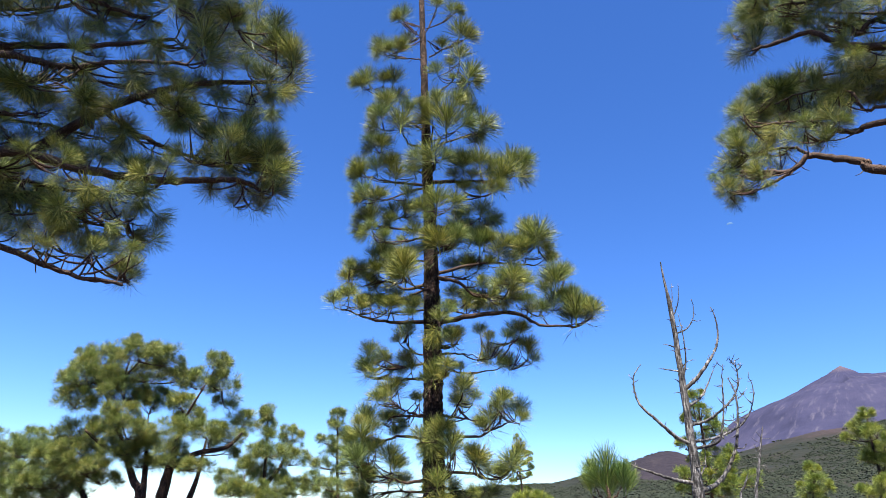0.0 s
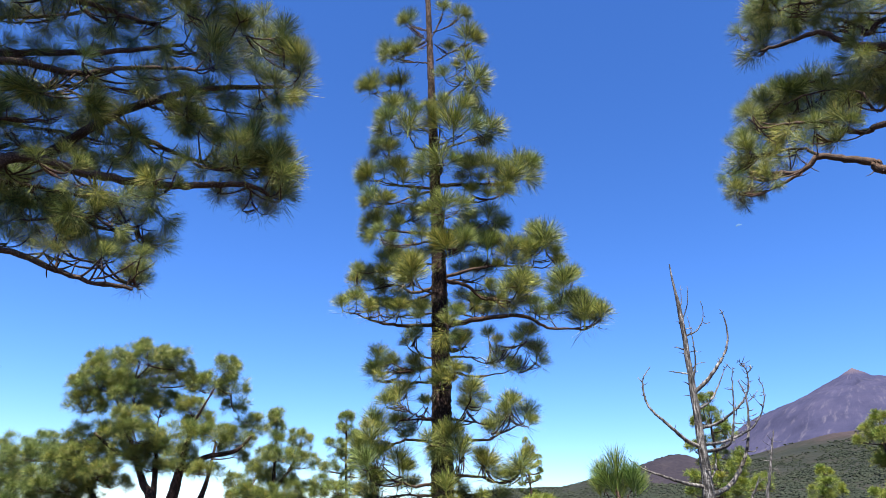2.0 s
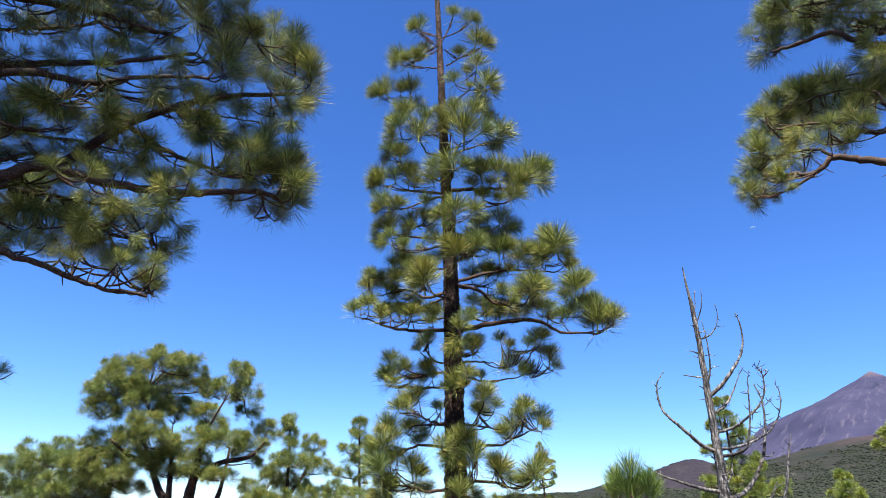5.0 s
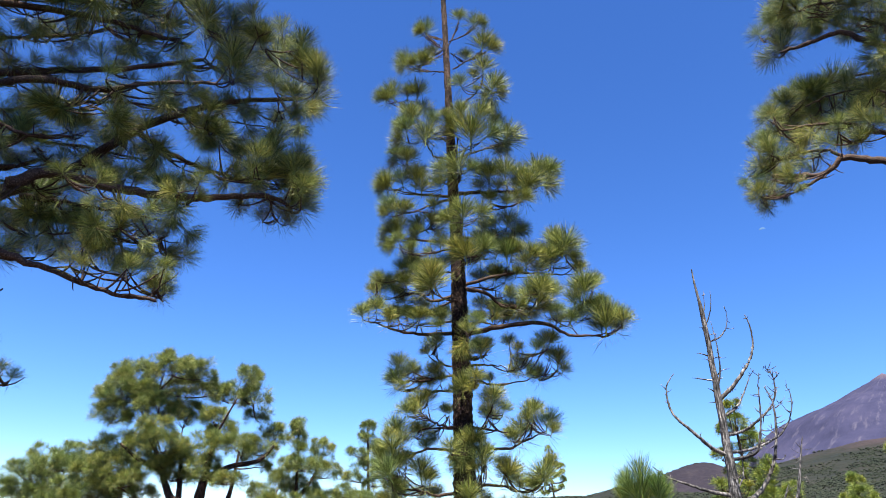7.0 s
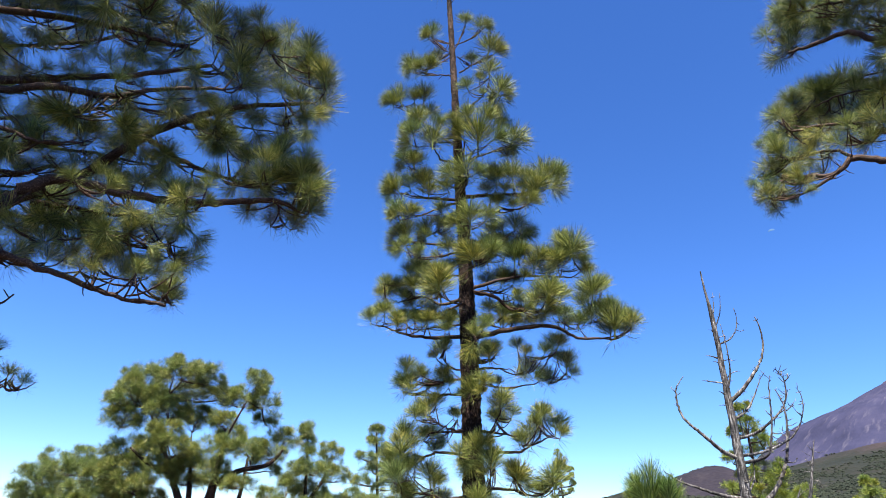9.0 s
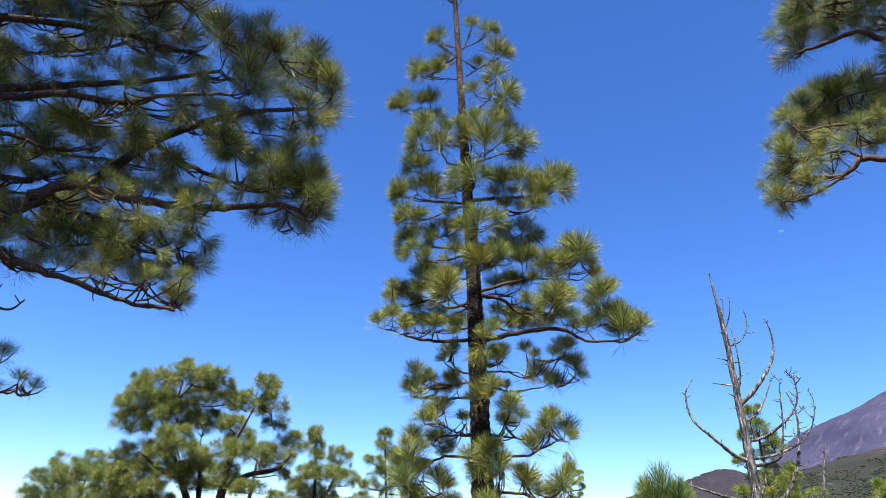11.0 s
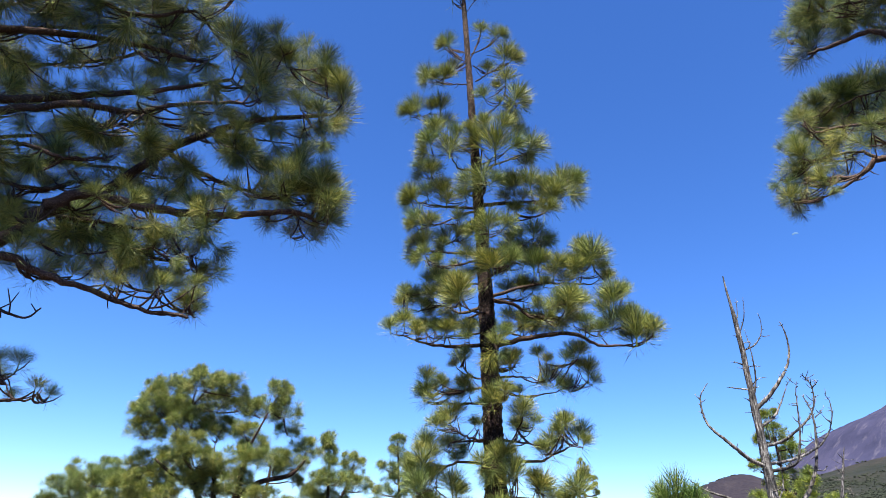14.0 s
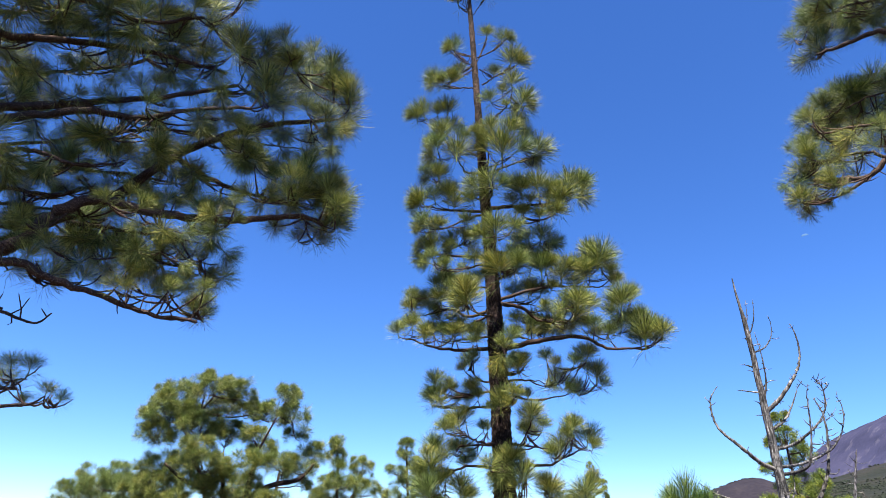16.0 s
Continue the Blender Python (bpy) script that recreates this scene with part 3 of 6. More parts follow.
branch(main_pine, [(-0.3, 0, 7.77), (-0.17, -0.04, 7.9), (-0.05, -0.08, 7.98), (0.07, -0.12, 8.07), (0.17, -0.16, 8.2), (0.2, -0.2, 8.44)], 0.017, [
    (0.2, -0.2, 8.44, 1.19, -0.02, -0.34, 0.94), (0.32, -0.3, 7.97, 1.4, 0.47, -0.15, 0.87), (0.4, -0.1, 8.1, 0.87, 0.93, 0.01, 0.37), (-0.15, -0.11, 8.22, 0.97, -0.44, -0.65, 0.62),
    (0.04, -0.04, 8.44, 0.73, 0.06, -0.83, 0.56), (0.14, -0.09, 8.09, 0.79, 0.9, -0.35, -0.25), (0.09, -0.16, 8.08, 0.54, -0.02, -0.73, 0.68),
], 409, 0.8, fill=0.1, twiggy=8)
branch(main_pine, [(-0.3, 0, 7.5), (-0.33, -0.18, 7.43), (-0.34, -0.35, 7.35)], 0.012, [
    (-0.32, -0.37, 7.24, 1.01, -0.02, -0.29, 0.96), (-0.39, -0.43, 7.41, 0.65, -0.32, -0.62, 0.72),
], 410, 0.8, fill=0.1, twiggy=8)
branch(main_pine, [(-0.31, 0, 7.21), (-0.58, 0.04, 7.41), (-0.87, 0.07, 7.7), (-1.14, 0.11, 7.99), (-1.25, 0.15, 8.15)], 0.017, [
    (-1.26, 0.04, 8.08, 1.39, -0.39, 0.03, 0.92), (-1.4, 0.04, 8.09, 0.85, -0.88, -0.41, 0.25), (-0.89, 0.1, 8.14, 1.24, 0.07, -0.62, 0.78), (-1.05, 0.11, 8.17, 0.85, 0.06, -0.83, 0.55),
], 411, 0.8, fill=0.1, twiggy=8)
branch(main_pine, [(-0.29, 0, 6.9), (-0.56, -0.07, 6.92), (-0.65, -0.13, 7.05), (-0.7, -0.2, 7.11)], 0.018, [
    (-0.69, -0.27, 7.06, 1.58, -0.02, 0.25, 0.97), (-0.88, -0.22, 7.44, 1.19, -0.53, -0.31, 0.79), (-1.01, -0.25, 7.07, 1.07, -0.82, 0.12, 0.56), (-1.01, -0.23, 7.35, 0.98, -0.97, -0.19, 0.14),
    (-0.62, -0.14, 7.45, 1, 0.36, -0.66, 0.66),
], 412, 0.8, fill=0.4, twiggy=8)
branch(main_pine, [(-0.28, 0, 7), (-0.14, -0.28, 6.87), (0.01, -0.55, 6.82)], 0.018, [
    (0.01, -0.45, 6.9, 1.75, -0.02, -0.4, 0.92), (-0.13, -0.37, 7.43, 1.17, -0.12, -0.42, 0.9), (0.11, -0.49, 7.31, 1.16, 0.37, -0.59, 0.72), (0.22, -0.59, 6.91, 1.2, 0.79, -0.46, 0.41),
    (-0.21, -0.24, 7.16, 1.17, -0.76, -0.42, 0.49),
], 413, 0.8, fill=0.4, twiggy=8)
branch(main_pine, [(-0.27, 0, 6.88), (0.02, 0.02, 7.03), (0.33, 0.03, 7.16), (0.52, 0.05, 7.24)], 0.018, [
    (0.53, 0.1, 7.29, 1.55, 0.58, -0.39, 0.72), (0.47, 0.14, 7.26, 1.01, 0.93, 0.33, 0.16), (0.36, 0.15, 7.62, 1.02, 0.27, -0.58, 0.77),
], 414, 0.8, fill=0.4, twiggy=8)
branch(main_pine, [(-0.25, 0, 6.27), (0.03, 0, 6.31), (0.37, 0, 6.32), (0.72, 0, 6.33), (0.89, 0, 6.37)], 0.034, [
    (0.85, -0.12, 6.31, 1.29, 0.32, -0.61, 0.73), (1.02, 0.07, 6.67, 1.39, 0.23, 0.2, 0.95), (1.08, -0.02, 6.42, 1.24, 0.93, 0.19, 0.33), (1.15, 0.08, 6.7, 1.12, 0.81, -0.44, 0.39),
    (0.73, -0.05, 6.51, 1.17, -0.02, -0.37, 0.93), (0.54, -0.09, 6.49, 1.37, -0.12, -0.2, 0.97), (0.28, -0.03, 6.49, 1.38, -0.27, -0.22, 0.94), (0.41, -0.12, 6.29, 0.88, 0.08, -0.53, 0.84),
    (0.62, -0.11, 6.15, 0.88, 0.88, 0.11, 0.45), (0.16, -0.03, 6.33, 0.89, -0.12, -0.05, 0.99),
], 415, 0.8, fill=0.4, twiggy=8)
branch(main_pine, [(-0.25, 0, 6.34), (-0.15, -0.22, 6.41), (-0.13, -0.45, 6.43)], 0.016, [
    (-0.16, -0.5, 6.4, 1.38, -0.19, 0.15, 0.97), (-0.35, -0.47, 6.38, 1.11, -0.71, 0.13, 0.69), (-0.05, -0.52, 6.37, 0.85, 0.63, -0.31, 0.71),
], 416, 0.8, fill=0.4, twiggy=8)
branch(main_pine, [(-0.25, 0, 6.22), (-0.62, 0, 6.26), (-0.92, 0, 6.3), (-1.18, 0, 6.37)], 0.026, [
    (-1.2, -0.08, 6.34, 1.26, -0.64, -0.36, 0.68), (-1.29, 0.04, 6.39, 0.9, -1, -0.06, 0.01), (-1.04, -0, 6.44, 1.14, -0.17, -0.41, 0.9), (-0.74, -0.06, 6.27, 1.12, -0.02, -0.34, 0.94),
    (-0.84, 0.01, 6.48, 1.17, 0.08, -0.48, 0.87), (-0.45, 0.07, 6.43, 1.05, -0.25, -0.89, 0.39),
], 417, 0.8, fill=0.4, twiggy=8)
branch(main_pine, [(-0.25, 0, 6.21), (-0.56, -0.1, 6.06), (-0.8, -0.2, 5.89), (-1, -0.3, 5.82)], 0.02, [
    (-1.1, -0.31, 5.83, 1.17, -0.6, 0.06, 0.8), (-1.17, -0.36, 5.8, 0.71, -0.98, -0.15, -0.09), (-0.94, -0.29, 5.84, 0.79, 0.17, -0.43, 0.88), (-0.53, -0.17, 5.93, 0.93, -0.02, -0.08, 1),
], 418, 0.8, fill=0.4, twiggy=8)
branch(main_pine, [(-0.24, 0, 6.08), (-0.5, 0.15, 6), (-0.67, 0.3, 5.86)], 0.018, [
    (-0.7, 0.3, 5.82, 1.24, -0.67, -0.68, 0.29), (-0.6, 0.15, 5.82, 0.95, 0.19, -0.48, 0.85), (-0.42, 0.06, 5.81, 0.88, -0.02, -0.27, 0.96), (-0.78, 0.24, 5.73, 0.75, -0.85, 0.23, -0.48),
], 419, 0.8, fill=0.4, twiggy=8)
branch(main_pine, [(-0.19, 0, 5.54), (-0.12, -0.32, 5.52), (-0.11, -0.65, 5.5)], 0.016, [
    (-0.1, -0.76, 5.45, 1.34, -0.02, -0.58, 0.82), (0.11, -0.55, 5.61, 1.14, 0.43, -0.87, 0.25), (-0.26, -0.67, 5.48, 0.93, -0.69, -0.64, 0.35),
], 420, 0.8, fill=0.4, twiggy=8)
branch(main_pine, [(-0.26, 0, 6.4), (-0.65, 0.28, 6.75), (-1.01, 0.55, 7.12)], 0.017, [
    (-1.06, 0.65, 7.22, 1.27, -0.02, -0.7, 0.71), (-0.88, 0.52, 6.91, 1.03, 0.26, -0.78, 0.57), (-1.18, 0.55, 7.15, 0.96, -0.9, -0.09, 0.42),
], 421, 0.8, fill=0.4, twiggy=8)
branch(main_pine, [(-0.19, 0, 5.49), (-0.54, 0, 5.49), (-0.91, 0, 5.52), (-1, 0, 5.58)], 0.024, [
    (-1.05, 0.09, 5.63, 1.32, -0.32, -0.36, 0.88), (-1.14, 0.1, 5.54, 1.01, -0.98, 0.2, -0.06), (-0.8, 0.04, 5.6, 0.73, 0.07, -0.58, 0.81), (-1.19, 0.07, 5.66, 0.88, -0.78, -0.57, 0.26),
], 422, 0.8, fill=0.4, twiggy=8)
branch(main_pine, [(-0.19, 0, 5.41), (-0.44, -0.1, 5.28), (-0.72, -0.2, 5.2), (-0.83, -0.3, 5.16)], 0.018, [
    (-0.85, -0.29, 5.16, 0.77, -0.02, -0.78, 0.63), (-1.04, -0.26, 5.27, 0.89, -0.91, -0.35, 0.22), (-0.43, -0.01, 5.36, 1, -0.02, -0.65, 0.76), (-0.57, -0.06, 5.27, 0.66, -0.41, 0.6, 0.68),
], 423, 0.8, fill=0.4, twiggy=8)
branch(main_pine, [(-0.17, 0, 5.56), (0.13, 0.03, 5.54), (0.38, 0.07, 5.62), (0.55, 0.1, 5.76)], 0.022, [
    (0.56, 0.21, 5.81, 1.31, 0.22, -0.13, 0.97), (0.71, 0.14, 5.74, 1.02, 0.83, 0.39, 0.4), (0.38, -0.01, 5.7, 0.87, -0.34, -0.29, 0.9), (0.21, 0.17, 5.72, 0.88, -0.02, -0.52, 0.85),
], 424, 0.8, fill=0.4, twiggy=8)
branch(main_pine, [(-0.21, 0, 6.08), (0.12, -0.07, 6), (0.45, -0.13, 5.96), (0.74, -0.2, 6.04)], 0.02, [
    (0.74, -0.28, 6.02, 0.85, 0.67, -0.48, 0.56), (0.54, -0.12, 6.02, 0.8, -0.02, -0.79, 0.62), (0.31, -0, 6.14, 0.89, -0.02, -0.64, 0.76),
], 425, 0.8, fill=0.4, twiggy=8)
branch(main_pine, [(-0.16, 0, 5.09), (-0.07, -0.3, 5.02), (0.01, -0.6, 4.95)], 0.016, [
    (0.01, -0.67, 4.92, 1.21, 0.02, 0.12, 0.99), (0.13, -0.72, 5.03, 1.02, 0.49, -0.42, 0.77), (-0.12, -0.51, 4.98, 0.93, -0.73, 0.06, 0.68),
], 426, 0.8, fill=0.4, twiggy=8)
branch(main_pine, [(-0.16, 0, 5.04), (0.05, 0.2, 5.28), (0.27, 0.4, 5.53)], 0.018, [
    (0.27, 0.47, 5.59, 1.19, 0.07, -0.14, 0.99), (0.42, 0.49, 5.49, 1.19, 0.32, -0.82, 0.48), (0.52, 0.33, 5.56, 0.95, 0.37, -0.61, 0.7), (0.14, 0.32, 5.34, 0.88, -0.22, -0.72, 0.66),
], 427, 0.8, fill=0.4, twiggy=8)
branch(main_pine, [(-0.14, 0, 4.69), (0.14, 0.25, 4.86), (0.51, 0.5, 4.87)], 0.018, [
    (0.15, 0.49, 5.02, 1.03, -0.02, -0.57, 0.82), (0.36, 0.59, 5.08, 1.04, 0.17, -0.37, 0.91), (0.53, 0.38, 5.02, 0.95, 0.15, -0.87, 0.46), (0.17, 0.4, 4.56, 0.94, -0.02, -0.49, 0.87),
    (0.41, 0.51, 4.51, 0.88, 0.17, -0.53, 0.83), (0.62, 0.47, 4.53, 0.87, 0.29, -0.52, 0.8),
], 430, 0.8, fill=0.2, twiggy=8)
branch(main_pine, [(-0.15, 0, 4.27), (-0.5, 0.2, 4.29), (-0.84, 0.4, 4.31)], 0.018, [
    (-0.38, 0.45, 4.46, 0.87, -0.02, -0.79, 0.61), (-0.62, 0.32, 4.37, 0.85, -0.02, -0.35, 0.94), (-0.82, 0.34, 4.37, 0.86, -0.12, -0.22, 0.97), (-1.05, 0.5, 4.41, 0.87, -0.33, -0.24, 0.91),
], 431, 0.8, fill=0.2, twiggy=8)
branch(main_pine, [(-0.16, 0, 4.93), (-0.32, 0.15, 5.06), (-0.79, 0.3, 5.05), (-0.99, 0.45, 5.09)], 0.018, [
    (-0.42, 0.47, 5.25, 0.97, -0.02, -0.44, 0.9), (-0.68, 0.51, 5.19, 1.04, -0.02, -0.7, 0.72), (-0.88, 0.35, 5.12, 1.02, -0.12, -0.57, 0.81), (-1.14, 0.5, 4.92, 0.96, -0.52, 0, 0.86),
], 432, 0.8, fill=0.2, twiggy=8)
branch(main_pine, [(-0.16, 0, 4.76), (0.13, 0.05, 4.89), (0.63, 0.13, 5.04), (1.14, 0.21, 5.06), (1.4, 0.25, 5.07)], 0.03, [
    (0.53, 0.01, 5.33, 1.31), (0.69, -0.02, 5.39, 0.89), (0.81, 0, 5.2, 1.16), (1.09, 0.08, 5.35, 1.11), (1.29, 0.29, 5.56, 1.01), (1.41, 0.13, 5.43, 1.41),
    (1.54, 0.11, 5.28, 0.84), (1.59, 0.28, 5.19, 0.78), (1, 0.1, 5.13, 0.97), (0.39, 0.27, 5.1, 0.98), (0.69, 0.01, 5.02, 0.75), (1.19, 0.23, 5.28, 0.92),
], 32, 0.8, fill=0.8, twiggy=12)
branch(main_pine, [(-0.16, 0, 4.67), (-0.51, 0.07, 4.58), (-0.76, 0.12, 4.7), (-1.17, 0.2, 4.65)], 0.027, [
    (-0.88, 0.23, 5.28, 1.19), (-1.03, 0.13, 5.14, 0.83), (-1.35, 0.4, 4.99, 1.14), (-1.42, 0.22, 4.81, 0.76), (-0.93, 0.06, 4.89, 1.09), (-1.09, 0.15, 4.77, 0.82),
    (-0.76, -0.05, 4.98, 0.88), (-0.72, 0.08, 4.86, 0.82),
], 33, 0.8, fill=0.8, twiggy=12)
branch(main_pine, [(-0.15, 0, 4.54), (-0.33, -0.35, 4.46), (-0.47, -0.7, 4.43)], 0.0195, [
    (-0.5, -0.88, 4.51, 1.39), (-0.49, -0.56, 4.83, 0.89), (-0.62, -0.69, 4.49, 0.86),
], 34, 0.8, fill=0.8, twiggy=12)
branch(main_pine, [(-0.15, 0, 4.63), (-0.55, 0.28, 4.52), (-0.87, 0.5, 4.7)], 0.0195, [
    (-1.01, 0.57, 4.77, 0.86), (-0.77, 0.27, 4.65, 0.76), (-0.46, 0.13, 4.41, 0.81), (-0.64, 0.25, 4.57, 0.75),
], 35, 0.8, fill=0.8, twiggy=12)
branch(main_pine, [(-0.13, 0, 4.09), (-0.64, 0, 4.07), (-1.04, 0, 4.12), (-1.34, 0, 4.24)], 0.0315, [
    (-1.3, -0.11, 4.45, 0.86), (-1.51, -0.1, 4.35, 0.86), (-1.46, 0.13, 4.47, 0.75), (-1.11, -0.13, 4.25, 0.82), (-0.72, -0.16, 4.27, 0.91), (-0.89, 0.15, 4.43, 0.74),
    (-0.45, 0.02, 4.23, 0.73), (-1.03, 0.18, 4.45, 0.75),
], 36, 0.8, fill=0.8, twiggy=12)
branch(main_pine, [(-0.16, 0, 4.76), (0.22, -0.08, 4.65), (0.49, -0.13, 4.43), (0.84, -0.2, 4.42)], 0.033, [
    (0.95, -0.26, 4.51, 1.23), (0.79, -0.04, 4.61, 1.07), (1.16, -0.17, 4.64, 0.99), (1.05, -0.13, 4.78, 0.87), (0.69, -0.08, 4.33, 0.85), (0.88, -0.21, 4.33, 0.78),
    (0.56, -0.29, 4.54, 0.71),
], 37, 0.8, fill=0.8, twiggy=12)
branch(main_pine, [(-0.13, 0, 4.07), (0.3, -0.07, 4.13), (0.95, -0.17, 4.2), (1.33, -0.23, 4.01), (1.73, -0.3, 4)], 0.0435, [
    (1.56, -0.37, 4.66, 1.3), (1.73, -0.15, 4.85, 0.81), (1.59, -0.13, 4.42, 1.26), (1.45, -0.09, 4.59, 0.87), (1.81, -0.37, 4.18, 1.35), (2.02, -0.29, 4.28, 0.92),
    (1.97, -0.23, 4.15, 0.92), (1.23, -0.16, 4.27, 0.91), (1.74, -0.18, 4.44, 0.93), (1.38, -0.23, 4.26, 0.84), (1.81, -0.25, 4.46, 0.79), (1.12, -0.13, 4.4, 0.85),
], 38, 0.8, fill=0.8, twiggy=12)
branch(main_pine, [(-0.13, 0, 4.17), (0.15, 0.23, 4.33), (0.4, 0.4, 4.3)], 0.021, [
    (0.35, 0.29, 4.4, 0.82), (0.58, 0.61, 4.5, 0.78), (0.39, 0.55, 4.7, 0.85), (0.14, 0.08, 4.36, 0.67), (0.54, 0.63, 4.69, 0.71),
], 39, 0.8, fill=0.8, twiggy=12)
branch(main_pine, [(-0.13, 0, 4.05), (-0.09, -0.4, 4.01), (-0.02, -0.72, 3.86)], 0.018, [
    (-0.01, -0.63, 3.98, 0.85), (-0.18, 0.06, 4.34, 0.86), (-0.08, -0.56, 3.76, 1.15), (0.06, -0.78, 3.75, 0.71),
], 40, 0.8, fill=0.8, twiggy=12)
branch(main_pine, [(-0.11, 0, 3.73), (0.07, -0.12, 3.73), (0.24, -0.2, 3.72)], 0.0165, [
    (0.14, -0.29, 3.78, 1), (0.24, -0.03, 3.93, 0.71),
], 41, 0.8, fill=0.3, twiggy=14)
branch(main_pine, [(-0.11, 0, 3.62), (-0.35, 0.06, 3.66), (-0.47, 0.1, 3.8)], 0.015, [
    (-0.52, 0.17, 3.96, 1), (-0.44, -0.07, 3.98, 0.65), (-0.59, 0, 3.83, 0.65),
], 42, 0.8, fill=0.3, twiggy=14)
branch(main_pine, [(-0.1, 0, 3.53), (-0.49, 0, 3.45), (-0.76, 0, 3.42)], 0.0195, [
    (-0.97, 0.05, 3.68, 0.98), (-1, 0.02, 3.5, 1.1), (-0.86, 0.09, 3.53, 0.78), (-0.74, 0.15, 3.58, 0.72), (-0.46, -0.1, 3.56, 0.89), (-0.89, -0.18, 3.32, 0.76),
], 43, 0.8, fill=0.3, twiggy=14)
branch(main_pine, [(-0.09, 0, 3.3), (-0.49, 0.13, 3.3), (-0.85, 0.26, 3.32), (-0.97, 0.3, 3.36)], 0.018, [
    (-0.55, 0.29, 3.45, 0.8), (-1.04, 0.15, 3.43, 0.79), (-0.71, 0.34, 3.47, 0.6), (-0.38, -0.05, 3.44, 0.64),
], 44, 0.8, fill=0.3, twiggy=14)
branch(main_pine, [(-0.11, 0, 3.62), (0.15, -0.05, 3.63), (0.42, -0.1, 3.61)], 0.024, [
    (0.69, 0, 3.69, 1.1), (0.58, -0.01, 3.58, 0.77), (0.54, 0.02, 3.98, 0.72), (0.65, -0.1, 3.87, 0.64), (1.03, 0.02, 3.99, 0.99), (0.9, -0.22, 3.85, 0.7),
    (0.8, -0.05, 3.54, 0.71),
], 45, 0.8, fill=0.3, twiggy=14)
branch(main_pine, [(-0.1, 0, 3.49), (0.31, 0.07, 3.4), (0.7, 0.13, 3.46), (1.18, 0.2, 3.61)], 0.0165, [
    (1.22, 0.14, 3.77, 1.06), (1.32, 0.36, 3.69, 0.75), (0.95, 0.26, 3.62, 0.8), (1.11, 0.18, 3.88, 0.67), (0.27, 0.07, 3.48, 0.58),
], 46, 0.8, fill=0.3, twiggy=14)
branch(main_pine, [(-0.1, 0, 3.32), (-0.1, -0.18, 3.23), (-0.08, -0.28, 3.19)], 0.0165, [
    (-0.07, -0.52, 3.28, 1.14), (-0.18, -0.34, 3.23, 0.74), (0.07, -0.77, 3.36, 0.7), (0.04, -0.81, 3.18, 0.58),
], 47, 0.8, fill=0.3, twiggy=14)
branch(main_pine, [(-0.07, 0, 2.82), (-0.31, -0.12, 2.81), (-0.46, -0.22, 2.85), (-0.56, -0.3, 2.93)], 0.021, [
    (-0.65, -0.21, 3.1, 1.19), (-0.54, -0.24, 3.17, 0.75), (-0.8, -0.48, 2.96, 0.79), (-0.7, -0.39, 2.96, 0.67),
], 48, 0.8, fill=0.3, twiggy=14)
branch(main_pine, [(-0.07, 0, 2.8), (-0.6, 0.34, 2.84), (-0.68, 0.4, 2.79)], 0.018, [
    (-0.6, 0.44, 2.83, 1.07), (-0.72, 0.44, 2.87, 0.8), (-0.46, 0.08, 2.68, 0.7), (-0.33, 0.26, 3.08, 0.59),
], 49, 0.8, fill=0.3, twiggy=14)
branch(main_pine, [(-0.06, 0, 2.5), (-0.49, -0.04, 2.54), (-0.77, -0.08, 2.44), (-0.93, -0.1, 2.47)], 0.0225, [
    (-0.95, 0.02, 2.78, 1.15), (-0.97, -0.26, 2.52, 1.05), (-0.85, -0.07, 2.65, 0.82), (-1.03, -0.15, 2.67, 0.69), (-0.57, 0.05, 2.6, 0.7), (-0.89, -0.16, 2.4, 0.68),
], 50, 0.8, fill=0.3, twiggy=14)
branch(main_pine, [(-0.06, 0, 2.46), (-0.12, 0, 2.53), (-0.19, -0.35, 2.47)], 0.0165, [
    (-0.22, -0.62, 2.5, 0.82), (-0.04, -0.42, 2.6, 0.96), (-0.08, -0.01, 2.36, 1.13), (-0.17, -0.43, 2.39, 0.66),
], 51, 0.8, fill=0.3, twiggy=14)
branch(main_pine, [(-0.07, 0, 2.84), (0.24, -0.18, 2.77), (0.48, -0.3, 2.72)], 0.0225, [
    (0.28, -0.34, 3.1, 1.1), (0.45, -0.24, 3.03, 0.74), (0.31, -0.07, 2.96, 0.76), (0.22, -0.16, 3.02, 0.62), (0.13, -0.15, 2.7, 0.56),
], 52, 0.8, fill=0.3, twiggy=14)
branch(main_pine, [(-0.06, 0, 2.57), (0.47, 0.06, 2.57), (0.69, 0.08, 2.65), (0.96, 0.1, 2.79)], 0.0225, [
    (0.7, 0.2, 2.83, 1.17), (0.62, 0.17, 2.71, 0.78), (0.83, -0.07, 3.05, 1.02), (1.05, 0.24, 2.96, 1.18), (1.09, 0, 2.81, 0.7), (0.78, 0.01, 2.92, 0.7),
    (0.53, 0.18, 2.75, 0.71),
], 53, 0.8, fill=0.3, twiggy=14)
branch(main_pine, [(-0.04, 0, 2.02), (0.14, -0.39, 2.04), (0.2, -0.5, 2.16)], 0.0165, [
    (0.16, -0.47, 2.39, 1.19), (0.2, -0.39, 2.5, 0.72), (0.1, -0.45, 2.29, 0.72),
], 54, 0.8, fill=0.3, twiggy=14)
